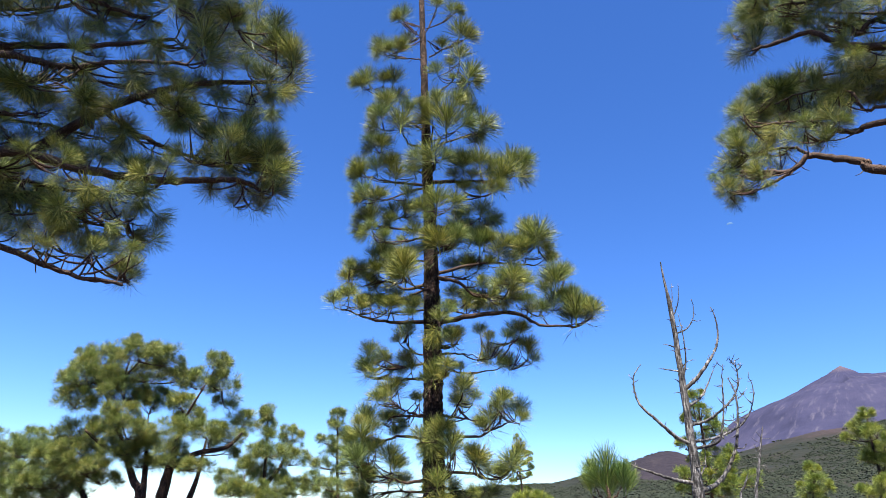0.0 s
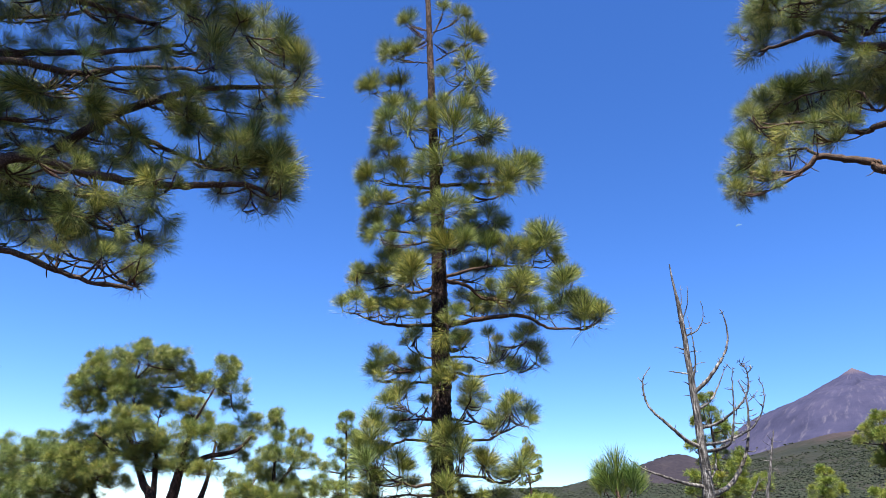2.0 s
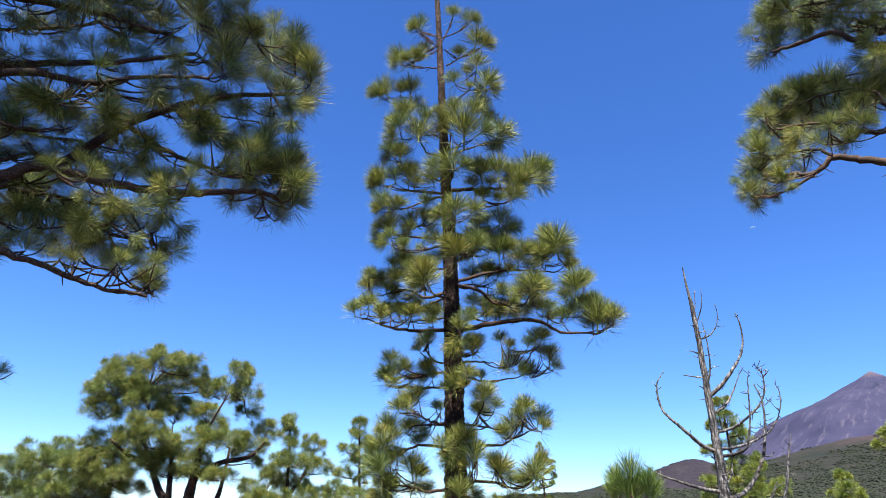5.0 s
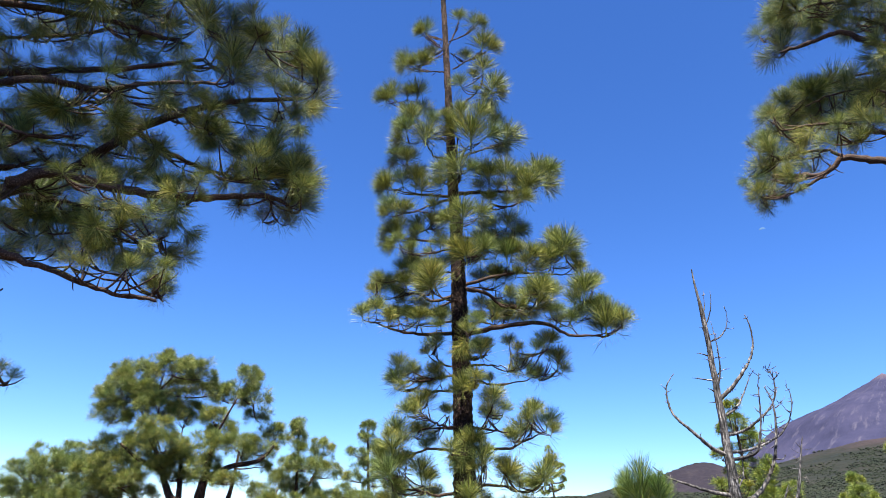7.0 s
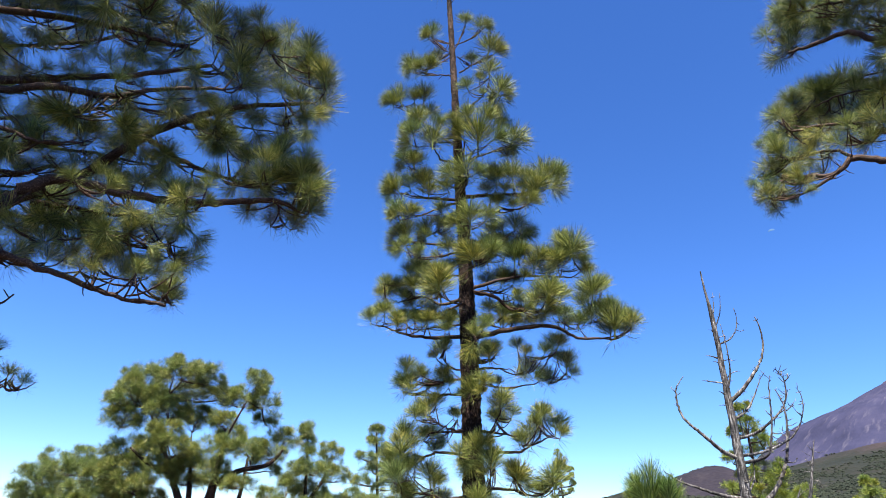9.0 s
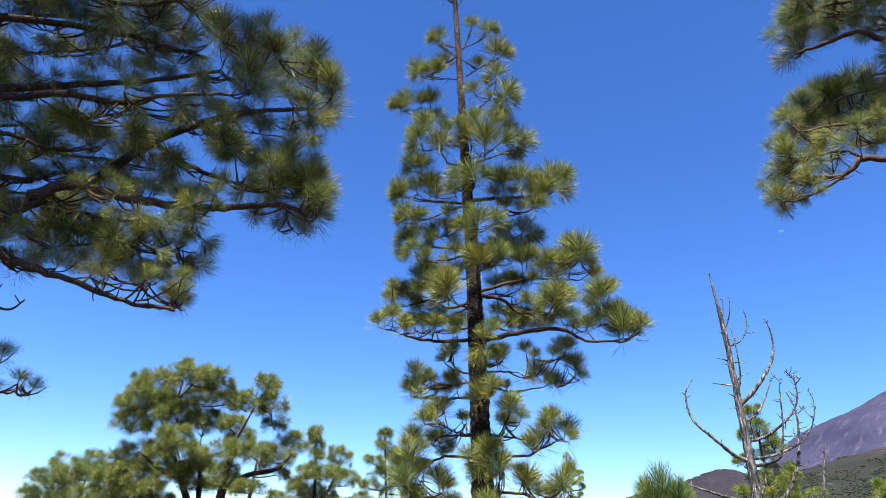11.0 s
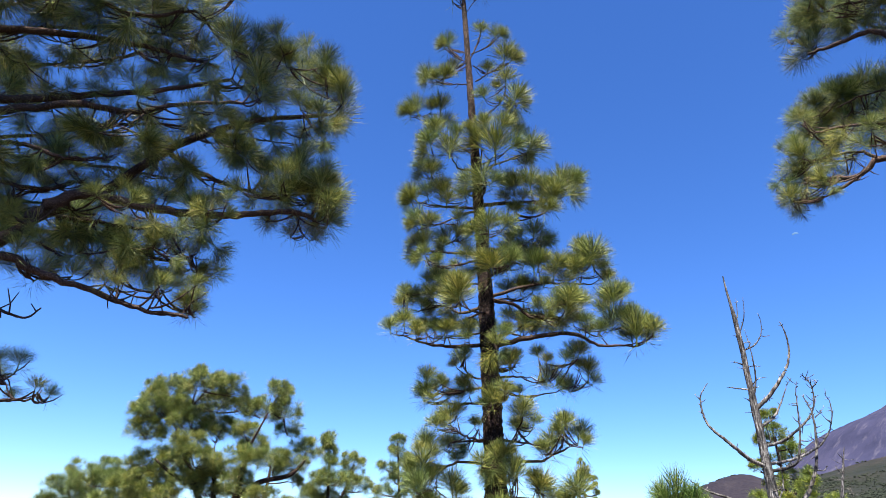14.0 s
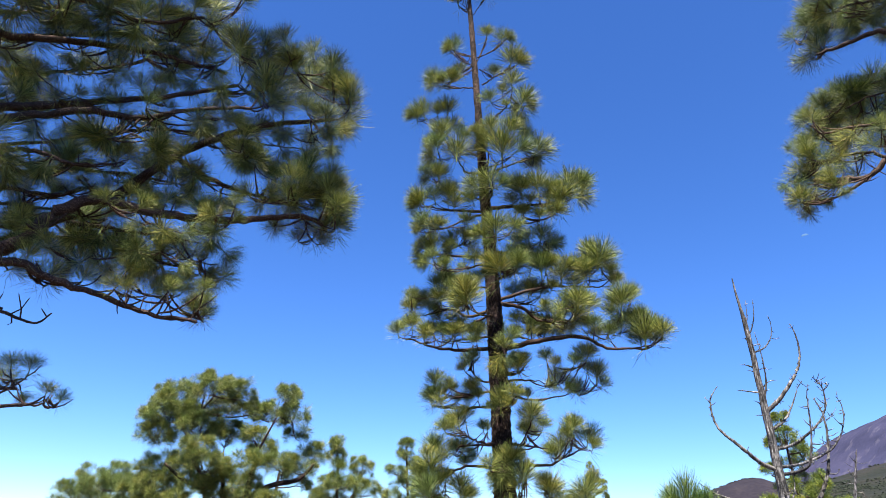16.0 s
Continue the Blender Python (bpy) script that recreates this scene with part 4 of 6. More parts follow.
branch(main_pine, [(-0.05, 0, 2.12), (0.39, 0, 2.11), (0.68, 0, 2.05), (0.89, 0, 2.12)], 0.0225, [
    (0.54, 0.13, 2.25, 1.09), (0.44, -0.12, 2.31, 0.68), (0.92, -0.13, 2.25, 1.19), (0.82, 0, 2.13, 0.88), (0.64, -0.06, 2.13, 0.75), (1.01, 0.02, 2.35, 0.7),
], 55, 0.8, fill=0.3, twiggy=14)
branch(main_pine, [(-0.04, 0, 1.94), (0.4, 0.21, 1.9), (0.64, 0.3, 1.92)], 0.0195, [
    (0.72, 0.47, 1.93, 0.93), (0.19, 0.19, 1.88, 0.77), (0.4, 0.03, 1.83, 0.76), (0.58, 0.21, 1.81, 0.71),
], 56, 0.8, fill=0.3, twiggy=14)
branch(main_pine, [(-0.05, 0, 2.05), (-0.39, -0.03, 1.98), (-0.67, -0.07, 2.04), (-0.96, -0.1, 2.06)], 0.0225, [
    (-0.62, -0.04, 2.29, 1.19), (-0.97, -0.1, 2.25, 1.31), (-1.12, -0.04, 2.4, 0.95), (-0.54, -0.06, 2.17, 0.81), (-0.86, -0.24, 2.36, 0.8), (-0.88, -0.18, 2.09, 0.87),
], 57, 0.8, fill=0.3, twiggy=14)
branch(main_pine, [(-0.04, 0, 1.87), (-0.39, 0.13, 1.88), (-0.77, 0.3, 1.87)], 0.021, [
    (-0.44, 0.28, 2.02, 0.91), (-0.92, 0.29, 2, 1.18), (-0.63, 0.33, 2.01, 0.92), (-0.4, 0.31, 1.79, 0.98), (-0.92, 0.39, 1.78, 1.06), (-1.08, 0.41, 1.91, 0.86),
], 58, 0.8, fill=0.3, twiggy=14)
branch(main_pine, [(-0.04, 0, 1.87), (-0.03, -0.35, 1.89), (0, -0.53, 1.88)], 0.0165, [
    (0, -0.49, 2, 1.07), (-0.1, -0.07, 1.92, 0.75), (0.07, -0.66, 1.78, 0.75),
], 59, 0.8, fill=0.3, twiggy=14)
branch(main_pine, [(-0.04, 0, 1.66), (0.33, 0, 1.6), (0.68, 0, 1.64)], 0.021, [
    (0.6, -0.01, 1.7, 0.94), (0.76, 0.15, 1.67, 0.9), (0.39, -0.07, 1.67, 0.75),
], 60, 0.8, fill=0.3, twiggy=14)
branch(main_pine, [(-0.04, 0, 1.62), (-0.51, 0, 1.56), (-0.86, 0, 1.57)], 0.021, [
    (-0.6, 0.13, 1.65, 0.96), (-0.87, 0.1, 1.57, 0.96), (-1.05, 0.04, 1.64, 0.83),
], 61, 0.8, fill=0.3, twiggy=14)
# near pine
near_pine = pine_tree("mature pine with long drooping limbs seen from underneath", -5.6, 3.3, [(0, 0, -0.2, 0.312), (0.05, 0, 1.2, 0.264), (0.1, 0.05, 4.92, 0.204), (0.1, 0.1, 8.2, 0.096)])
branch(near_pine, [(0.05, 0.05, 4.83), (0.61, 0.4, 4.87), (1.23, 0.8, 5.01), (1.71, 1.02, 5.21), (2.39, 1.28, 5.45), (2.99, 1.5, 5.73)], 0.058, [
    (3.06, 1.5, 5.99, 1.15), (3.29, 1.37, 6.01, 0.91), (3.3, 1.8, 6.12, 1.13), (3.18, 1.47, 5.71, 0.8), (1.22, 0.96, 5.31, 0.75), (1.77, 0.75, 5.07, 0.57),
    (1.95, 0.78, 5.12, 0.5), (2.98, 1.24, 5.39, 0.76), (2.03, 1.4, 5.72, 0.74), (2.05, 0.91, 5.21, 0.5), (2.3, 1.54, 5.54, 0.56), (1.04, 0.64, 5.15, 0.97),
], 62, 0.3, meshes=NEAR_TUFTS, snags=26, fill=1.5, twiggy=32)
branch(near_pine, [(0.05, 0.05, 4.46), (0.79, 0.25, 4.5), (1.58, 0.5, 4.65), (2.08, 0.75, 4.9), (2.49, 0.92, 4.92), (2.8, 1.05, 5.09), (3.28, 1.23, 5.24)], 0.048, [
    (3.43, 1.35, 5.49, 0.96), (2.96, 0.99, 4.95, 0.67), (2.57, 1.04, 4.98, 0.62), (3.25, 0.92, 4.91, 0.55), (1.88, 0.54, 4.53, 0.59), (1.71, 0.91, 4.72, 0.57),
    (2.38, 0.59, 4.52, 0.85), (2.05, 0.84, 4.8, 0.62), (2.4, 0.71, 4.54, 0.62), (2.76, 0.85, 4.56, 0.73), (1.79, 0.11, 4.16, 0.8), (1.55, 0.01, 4.34, 0.93),
], 63, 0.3, meshes=NEAR_TUFTS, snags=26, fill=1.5, twiggy=32)
branch(near_pine, [(0.05, 0.05, 6.16), (0.23, 0.6, 6.18), (0.47, 1.2, 6.31), (1.06, 1.4, 6.38), (1.76, 1.62, 6.38), (2.22, 1.75, 6.31), (2.63, 1.87, 6.23)], 0.053, [
    (0.54, 1.59, 6.59, 1.05), (0.32, 1.4, 6.27, 1.18), (1.73, 1.83, 6.57, 1.44), (2.3, 2, 6.65, 1.11), (1.92, 1.99, 6.54, 1.21), (2.47, 1.56, 5.83, 0.9),
    (2.06, 1.75, 6.16, 0.91), (1.56, 1.55, 6.33, 0.96), (2.49, 1.88, 6.24, 1.08), (2.54, 2.16, 6.82, 0.96), (0.77, 1.46, 5.95, 0.79), (1.37, 1.81, 6.18, 0.7),
    (1.87, 1.34, 5.82, 0.64), (1.21, 1.54, 6.19, 0.56), (1.03, 1.51, 6.25, 0.7), (0.6, 1.4, 6.03, 0.74), (0.13, 1.19, 6.4, 1.34), (-0.21, 1.22, 6.22, 1.36),
], 64, 0.3, meshes=NEAR_TUFTS, snags=26, fill=0.2, twiggy=38)
branch(near_pine, [(0.05, 0.05, 6.65), (0.27, 0.45, 6.66), (0.54, 0.9, 6.78), (1.33, 1.15, 6.66), (1.95, 1.33, 6.49), (2.45, 1.5, 6.69)], 0.053, [
    (0.93, 0.82, 6.19, 1.08), (0.98, 1.36, 6.74, 1.31), (1.94, 1.24, 6.24, 1.3), (1.58, 1.28, 6.38, 1.08), (2.39, 1.77, 7.1, 1.35), (2.64, 1.69, 6.62, 1.15),
    (2.43, 1.37, 6.8, 1.27), (1.72, 1.07, 6.55, 1.2), (2.88, 1.52, 6.93, 0.67), (2.01, 1.46, 6.77, 1.24), (2.08, 1.73, 6.7, 1.26), (0.68, 1.24, 6.73, 1.12),
    (1.48, 1.09, 6.28, 0.93), (1.91, 1.26, 6.57, 1.06), (0.75, 1.26, 7.33, 1.38), (1.56, 1.1, 7.08, 1.27), (2.03, 1.35, 7.23, 1.28), (0.87, 0.61, 6.49, 1.23),
], 65, 0.3, meshes=NEAR_TUFTS, snags=26, fill=0.2, twiggy=38)
branch(near_pine, [(0.05, 0.05, 3.46), (0.84, 0.4, 3.52), (1.68, 0.8, 3.68), (1.92, 0.95, 3.95), (2.27, 1.13, 4.26), (2.63, 1.32, 4.79), (2.99, 1.47, 5.11), (3.31, 1.58, 5.29), (3.92, 1.78, 5.48)], 0.069, [
    (3.55, 1.48, 5.98, 0.96), (3.62, 1.73, 5.97, 0.99), (3.38, 1.75, 5.67, 0.76), (3.81, 1.84, 6.13, 1.06), (4.09, 1.72, 5.72, 0.89), (3.98, 2.07, 5.74, 1.04),
    (3.86, 1.86, 5.88, 0.82), (3.83, 1.53, 5.37, 0.8), (4.07, 1.54, 5.17, 0.78), (3.58, 2.02, 6.38, 0.94), (3.87, 2.09, 6.18, 0.86), (2.32, 1.51, 4.85, 0.84),
    (2.62, 1.38, 4.66, 0.8), (3.06, 1.35, 4.96, 0.49), (3.33, 1.29, 4.81, 0.76), (3.26, 1.37, 4.72, 0.67), (3.4, 1.4, 4.79, 0.67), (3.4, 1.89, 5.18, 0.74),
    (3.64, 1.95, 5.42, 0.75), (3.74, 1.9, 5.21, 0.65), (4.02, 1.57, 4.97, 0.6), (3.73, 1.53, 4.76, 0.6), (3.58, 1.53, 5.12, 0.55), (2.25, 1.49, 4.58, 0.62),
    (2.56, 0.98, 4.06, 0.48), (1.51, 1.01, 4, 0.8), (1.9, 1.06, 3.75, 0.68), (1.5, 0.73, 3.56, 0.85), (0.95, 0.88, 3.89, 1.04),
], 66, 0.3, meshes=NEAR_TUFTS, snags=26, fill=1.5, twiggy=42)
branch(near_pine, [(2.63, 1.32, 4.79), (2.99, 1.43, 4.58), (3.43, 1.58, 4.46), (3.77, 1.7, 4.47)], 0.028, [
    (2.93, 1.24, 4.53, 0.76), (3.44, 1.61, 4.74, 0.64), (3.81, 1.49, 4.65, 0.94), (3.94, 1.49, 4.41, 0.96), (3.77, 1.39, 4.41, 0.73), (3.68, 1.54, 4.33, 0.74),
    (3.57, 1.37, 4.41, 0.55), (3.52, 1.3, 4.23, 0.72), (3.76, 2.04, 4.92, 0.82), (4.03, 1.66, 4.65, 0.71), (2.66, 1.58, 4.54, 0.71), (3.01, 1.57, 4.45, 0.78),
], 67, 0.3, meshes=NEAR_TUFTS, snags=26, fill=1.5, twiggy=32)
branch(near_pine, [(0.05, 0.05, 3.24), (0.99, 0.25, 3.31), (1.98, 0.5, 3.48), (2.19, 0.67, 3.87), (2.39, 0.78, 4.04), (2.66, 0.9, 4.01), (3.02, 1.05, 4), (3.43, 1.22, 4.05), (3.8, 1.37, 4.16), (4.04, 1.45, 4.12)], 0.064, [
    (4.1, 1.64, 4.51, 0.93), (4.04, 1.56, 4.33, 0.91), (4.15, 1.77, 4.5, 0.66), (3.82, 1.63, 4.19, 0.78), (3.63, 1.45, 4.11, 0.63), (4.16, 1.54, 4.17, 0.71),
    (4.02, 1.57, 4.16, 0.63), (2.78, 1.13, 4.24, 0.65), (3.2, 1.16, 4.05, 0.62), (3.12, 1.1, 4.1, 0.75), (3.48, 0.99, 3.95, 0.5), (2.2, 0.96, 4, 0.66),
    (2.12, 0.59, 3.66, 0.63), (2.88, 0.64, 3.71, 0.44), (3.02, 0.78, 3.74, 0.58), (1.81, 0.76, 3.66, 0.62), (3.32, 0.99, 3.83, 0.71), (3.26, 1.05, 3.75, 0.68),
    (2.7, 1.06, 4.09, 0.55), (2.98, 1.29, 4.02, 0.64),
], 68, 0.3, meshes=NEAR_TUFTS, snags=26, fill=1.5, twiggy=40)
branch(near_pine, [(2.03, 1, 3.95), (2.27, 1.1, 3.96), (2.59, 1.23, 3.95), (2.97, 1.38, 3.94)], 0.0255, [
    (2.19, 0.91, 3.77, 0.65), (2.31, 1.02, 3.82, 0.74), (2.43, 1.09, 3.75, 0.73), (2.73, 0.92, 3.71, 0.38), (2.77, 1.58, 3.97, 0.67), (2.92, 0.99, 3.69, 0.52),
    (2.72, 1.61, 3.91, 0.48), (3.14, 1.18, 3.7, 0.44), (2.37, 0.83, 3.51, 0.62), (2.24, 1.33, 3.71, 0.68), (2.45, 1.39, 3.73, 0.8), (2.76, 1.07, 3.61, 0.7),
    (2.78, 1.32, 3.59, 0.86), (3, 1.35, 3.6, 0.49), (3.05, 1.55, 3.68, 0.74), (3.21, 1.22, 3.47, 0.6),
], 69, 0.3, meshes=NEAR_TUFTS, snags=26, fill=1.5, twiggy=36)
branch(near_pine, [(0.05, 0.05, 3.08), (1.06, 0.2, 3.16), (2.11, 0.4, 3.34), (2.37, 0.53, 3.27), (2.72, 0.7, 3.18), (3.01, 0.83, 3.09), (3.31, 0.98, 3.09)], 0.0425, [
    (2.26, 0.76, 3.41, 0.7), (2.17, 0.85, 3.36, 0.63), (2.49, 0.77, 3.37, 0.53), (2.66, 1.03, 3.42, 0.54), (2.87, 1.13, 3.39, 0.61), (3.38, 0.94, 3.24, 0.44),
    (3.17, 1.18, 3.26, 0.59), (3.24, 1.2, 3.22, 0.5), (3.1, 0.97, 3.34, 0.54), (2.92, 0.5, 3.2, 0.41),
], 70, 0.3, meshes=NEAR_TUFTS, snags=26, fill=1.5, twiggy=30)
branch(near_pine, [(0.05, 0.05, 4.06), (0.89, 0.2, 4.12), (1.79, 0.4, 4.28), (2.02, 0.52, 4.32), (2.24, 0.62, 4.27), (2.49, 0.73, 4.34)], 0.02975, [
    (2.45, 0.82, 4.48, 0.74), (1.97, 0.85, 4.52, 0.69), (1.99, 0.32, 4.14, 0.83), (1.81, 0.5, 4.12, 0.74), (1.9, 0.77, 4.28, 0.68), (1.45, 0.26, 4.03, 0.94),
], 71, 0.3, meshes=NEAR_TUFTS, snags=26, fill=1.5, twiggy=26)
branch(near_pine, [(0.05, 0.05, 4.2), (0.6, 0.55, 4.25), (1.2, 1.1, 4.39), (1.58, 1.25, 4.38), (1.81, 1.35, 4.49), (2.04, 1.43, 4.47)], 0.02975, [
    (2.02, 1.07, 4.37, 0.61), (1.54, 1.35, 4.47, 0.66), (2.08, 1.27, 4.46, 0.72), (1.21, 1.38, 4.38, 0.78), (0.92, 1.1, 4.29, 0.97),
], 72, 0.3, meshes=NEAR_TUFTS, snags=26, fill=1.5, twiggy=25)
branch(near_pine, [(0.05, 0.05, 2.07), (1.18, 0.25, 2.17), (2.37, 0.5, 2.36), (2.47, 0.57, 2.38), (2.54, 0.62, 2.39), (2.59, 0.65, 2.46)], 0.017, [
    (2.64, 0.53, 2.47, 0.38), (2.46, 0.92, 2.5, 0.41),
], 73, 0.3, meshes=NEAR_TUFTS, snags=6, fill=0, twiggy=4)
branch(near_pine, [(0.05, 0.05, 2.27), (1.04, 0.4, 2.35), (2.07, 0.8, 2.53), (2.12, 0.83, 2.58), (2.19, 0.88, 2.63)], 0.0153, [
    (2, 0.91, 2.76, 0.51), (2.25, 0.8, 2.71, 0.49), (1.94, 1.03, 2.66, 0.44), (2.01, 1.1, 2.56, 0.4), (1.83, 1.04, 2.71, 0.53), (1.7, 0.96, 2.74, 0.72),
    (1.88, 0.83, 2.54, 0.69),
], 74, 0.3, meshes=NEAR_TUFTS, snags=6, fill=0, twiggy=4)
branch(near_pine, [(0.05, 0.05, 6.28), (-0.07, 0.95, 6.35), (-0.15, 1.9, 6.51), (0.53, 2.1, 6.6), (1.2, 2.3, 6.86), (1.76, 2.47, 7.25)], 0.034, [
    (-0.16, 2.08, 6.94, 0.81), (0.8, 2.2, 6.72, 1.08), (0.65, 1.81, 6.3, 0.85), (0.95, 2.42, 7.39, 1.14), (0.16, 2, 6.27, 0.96), (1.56, 2.19, 6.89, 1.07),
    (0.86, 1.88, 6.44, 0.74), (0.43, 2.39, 7.02, 0.93), (-0.44, 2.21, 6.98, 0.89), (0.86, 2.45, 7, 0.93),
], 75, 0.3, meshes=NEAR_TUFTS, snags=26, fill=0, twiggy=40)
branch(near_pine, [(0.05, 0.05, 7.08), (-0.17, 0.9, 7.14), (-0.34, 1.8, 7.3), (0.26, 1.98, 7.54), (0.88, 2.17, 7.87)], 0.034, [
    (0.33, 1.64, 7.48, 1.14), (-0.3, 1.95, 7.86, 0.97), (-0.29, 2.01, 7.63, 0.87), (0.14, 1.61, 7.44, 0.83), (0.87, 1.9, 7.59, 0.79), (-0.31, 2.03, 7.73, 1.06),
    (-0.42, 2, 7.22, 1.12), (0.83, 2.08, 7.96, 0.92), (0.81, 2.07, 7.59, 1.15), (0.5, 2.43, 8.33, 1.03),
], 76, 0.3, meshes=NEAR_TUFTS, snags=26, fill=0, twiggy=40)
branch(near_pine, [(0.05, 0.05, 4.82), (0.22, 0.9, 4.88), (0.43, 1.8, 5.04), (1.02, 2, 5.15), (1.66, 2.2, 5.17), (2.17, 2.35, 5.1)], 0.034, [
    (1.23, 2.35, 5.39, 0.71), (1.81, 2.36, 4.95, 1), (1.74, 2.42, 5.07, 0.92), (1.77, 2.19, 5.22, 0.74), (0.51, 1.58, 5.08, 0.69), (1.74, 2.53, 5.66, 1.06),
    (0.7, 2.24, 5.44, 0.98), (1.46, 2.31, 5.03, 0.95), (1.74, 2.17, 5.3, 0.86), (0.43, 2.05, 4.95, 0.7), (1.75, 2.09, 5.03, 0.72), (0.97, 1.81, 5.17, 0.78),
    (0.52, 1.83, 4.97, 0.82),
], 77, 0.3, meshes=NEAR_TUFTS, snags=26, fill=0.35, twiggy=40)
branch(near_pine, [(0.05, 0.05, 4.1), (0.38, 0.85, 4.16), (0.76, 1.7, 4.32), (1.24, 1.87, 4.27), (1.84, 2.07, 4.23), (2.19, 2.18, 4.21)], 0.02975, [
    (2.35, 2.05, 3.92, 0.78), (1.6, 2.31, 4.54, 0.82), (2.24, 1.94, 4.27, 0.71), (1.54, 1.66, 4.21, 0.85), (1.19, 2.19, 4.13, 0.89), (1.82, 1.74, 3.96, 0.67),
    (2.01, 1.91, 4.09, 0.85), (1.79, 2.18, 4.39, 0.72), (1.22, 2.19, 4.69, 0.69), (2.09, 1.87, 4.1, 0.65), (1.87, 1.96, 4.22, 0.67),
], 78, 0.3, meshes=NEAR_TUFTS, snags=26, fill=0.35, twiggy=36)
branch(near_pine, [(0.05, 0.05, 6.36), (0.08, 0.75, 6.4), (0.15, 1.5, 6.54), (0.91, 1.75, 6.81), (1.66, 1.97, 6.88), (2.4, 2.17, 6.84)], 0.02975, [
    (1.92, 2.02, 7.07, 1.14), (0.8, 1.46, 6.65, 0.92), (2.29, 1.86, 6.55, 0.84), (0.44, 1.98, 7.15, 1.09), (1.71, 2.05, 7.31, 0.91), (2.34, 1.87, 6.93, 0.96),
    (0.19, 1.76, 6.5, 0.99), (1.48, 2.1, 7.38, 1.05),
], 79, 0.3, meshes=NEAR_TUFTS, snags=26, fill=0, twiggy=36)
branch(near_pine, [(0.05, 0.05, 4.88), (0.37, 0.7, 4.92), (0.74, 1.4, 5.07), (1.39, 1.65, 5.31), (2.12, 1.9, 5.53), (2.84, 2.12, 5.5), (3.47, 2.3, 5.49)], 0.0255, [
    (2.41, 2.18, 5.74, 0.79), (3.08, 2, 5.59, 0.97), (3.22, 1.9, 5.09, 0.85), (2.93, 2.03, 5.57, 1), (1.87, 2.17, 5.65, 1.07), (1.95, 1.75, 5.51, 0.7),
    (2.24, 2.3, 6.06, 0.89), (1.46, 1.44, 5.08, 0.81), (2.21, 2.25, 5.7, 0.95), (1.61, 1.88, 5.66, 0.77), (2.71, 2.4, 5.44, 0.96),
], 80, 0.3, meshes=NEAR_TUFTS, snags=26, fill=0.35, twiggy=36)
branch(near_pine, [(0.05, 0.05, 5.57), (0.17, 0.8, 5.61), (0.34, 1.6, 5.76), (0.81, 1.75, 5.78), (1.24, 1.88, 5.78)], 0.0255, [
    (1.49, 1.61, 5.34, 0.77), (0.42, 1.8, 5.98, 0.87), (1.22, 1.98, 5.58, 0.85), (0.63, 1.4, 5.82, 0.94), (0.98, 1.58, 5.71, 0.97), (1.04, 1.81, 5.85, 0.7),
    (0.47, 1.7, 6.05, 0.74), (0.58, 1.61, 6.08, 0.82), (0.32, 1.82, 6.26, 0.76), (0.86, 1.95, 5.69, 0.69), (0.92, 1.41, 5.48, 0.94),
], 81, 0.3, meshes=NEAR_TUFTS, snags=26, fill=0.35, twiggy=36)
branch(near_pine, [(0.05, 0.05, 4.25), (0.43, 0.75, 4.3), (0.87, 1.5, 4.46), (1.27, 1.65, 4.47), (1.7, 1.8, 4.47)], 0.0255, [
    (1.74, 1.55, 4.41, 0.76), (1.16, 1.39, 4.31, 0.85), (0.96, 1.58, 4.34, 0.71), (1.52, 1.85, 4.7, 0.89), (1.31, 1.52, 4.24, 0.63), (1.61, 1.91, 4.33, 0.72),
    (1.39, 2.01, 4.37, 0.89), (1.37, 1.56, 4.35, 0.6), (0.94, 1.89, 4.41, 0.64), (1.81, 1.48, 4.33, 0.71), (1.23, 1.38, 4.32, 0.64),
], 82, 0.3, meshes=NEAR_TUFTS, snags=26, fill=0.35, twiggy=36)
# Limbs added above the view, so that their shade darkens the ones below.
shade_crown(near_pine, 8.2, 7.7, 9.0, (-30, 25, 70, 5, 50, 110, 160, 220, 280, -15, 35), 3.0, 11, 300)
shade_crown(near_pine, 8.2, 7.4, 8.8, (-40, -30, -22, -12, -50), 3.8, 15, 340)
shade_crown(near_pine, 8.2, 7.9, 9.2, (-5, -28, -48, -70, -15), 2.9, 16, 380)
bare_twig(near_pine, [(0.05, 0.05, 2.76), (1.79, 0.6, 3.06), (2.06, 0.6, 3.04), (2.2, 0.6, 2.99), (2.36, 0.6, 2.95), (2.45, 0.6, 3.02)], [(1.94, 0.7, 3.21), (2.25, 0.5, 3.12), (2.16, 0.7, 3.17), (2.37, 0.6, 3.05), (2.15, 0.6, 2.94)], 83)
# near pine
right_pine = pine_tree("pine with long arching limbs and yellow-green needle tips", 7.3, 4.6, [(0, 0, -0.2, 0.312), (0.05, 0, 1.2, 0.264), (0.1, 0.05, 5.7, 0.204), (0.1, 0.1, 9.5, 0.096)])
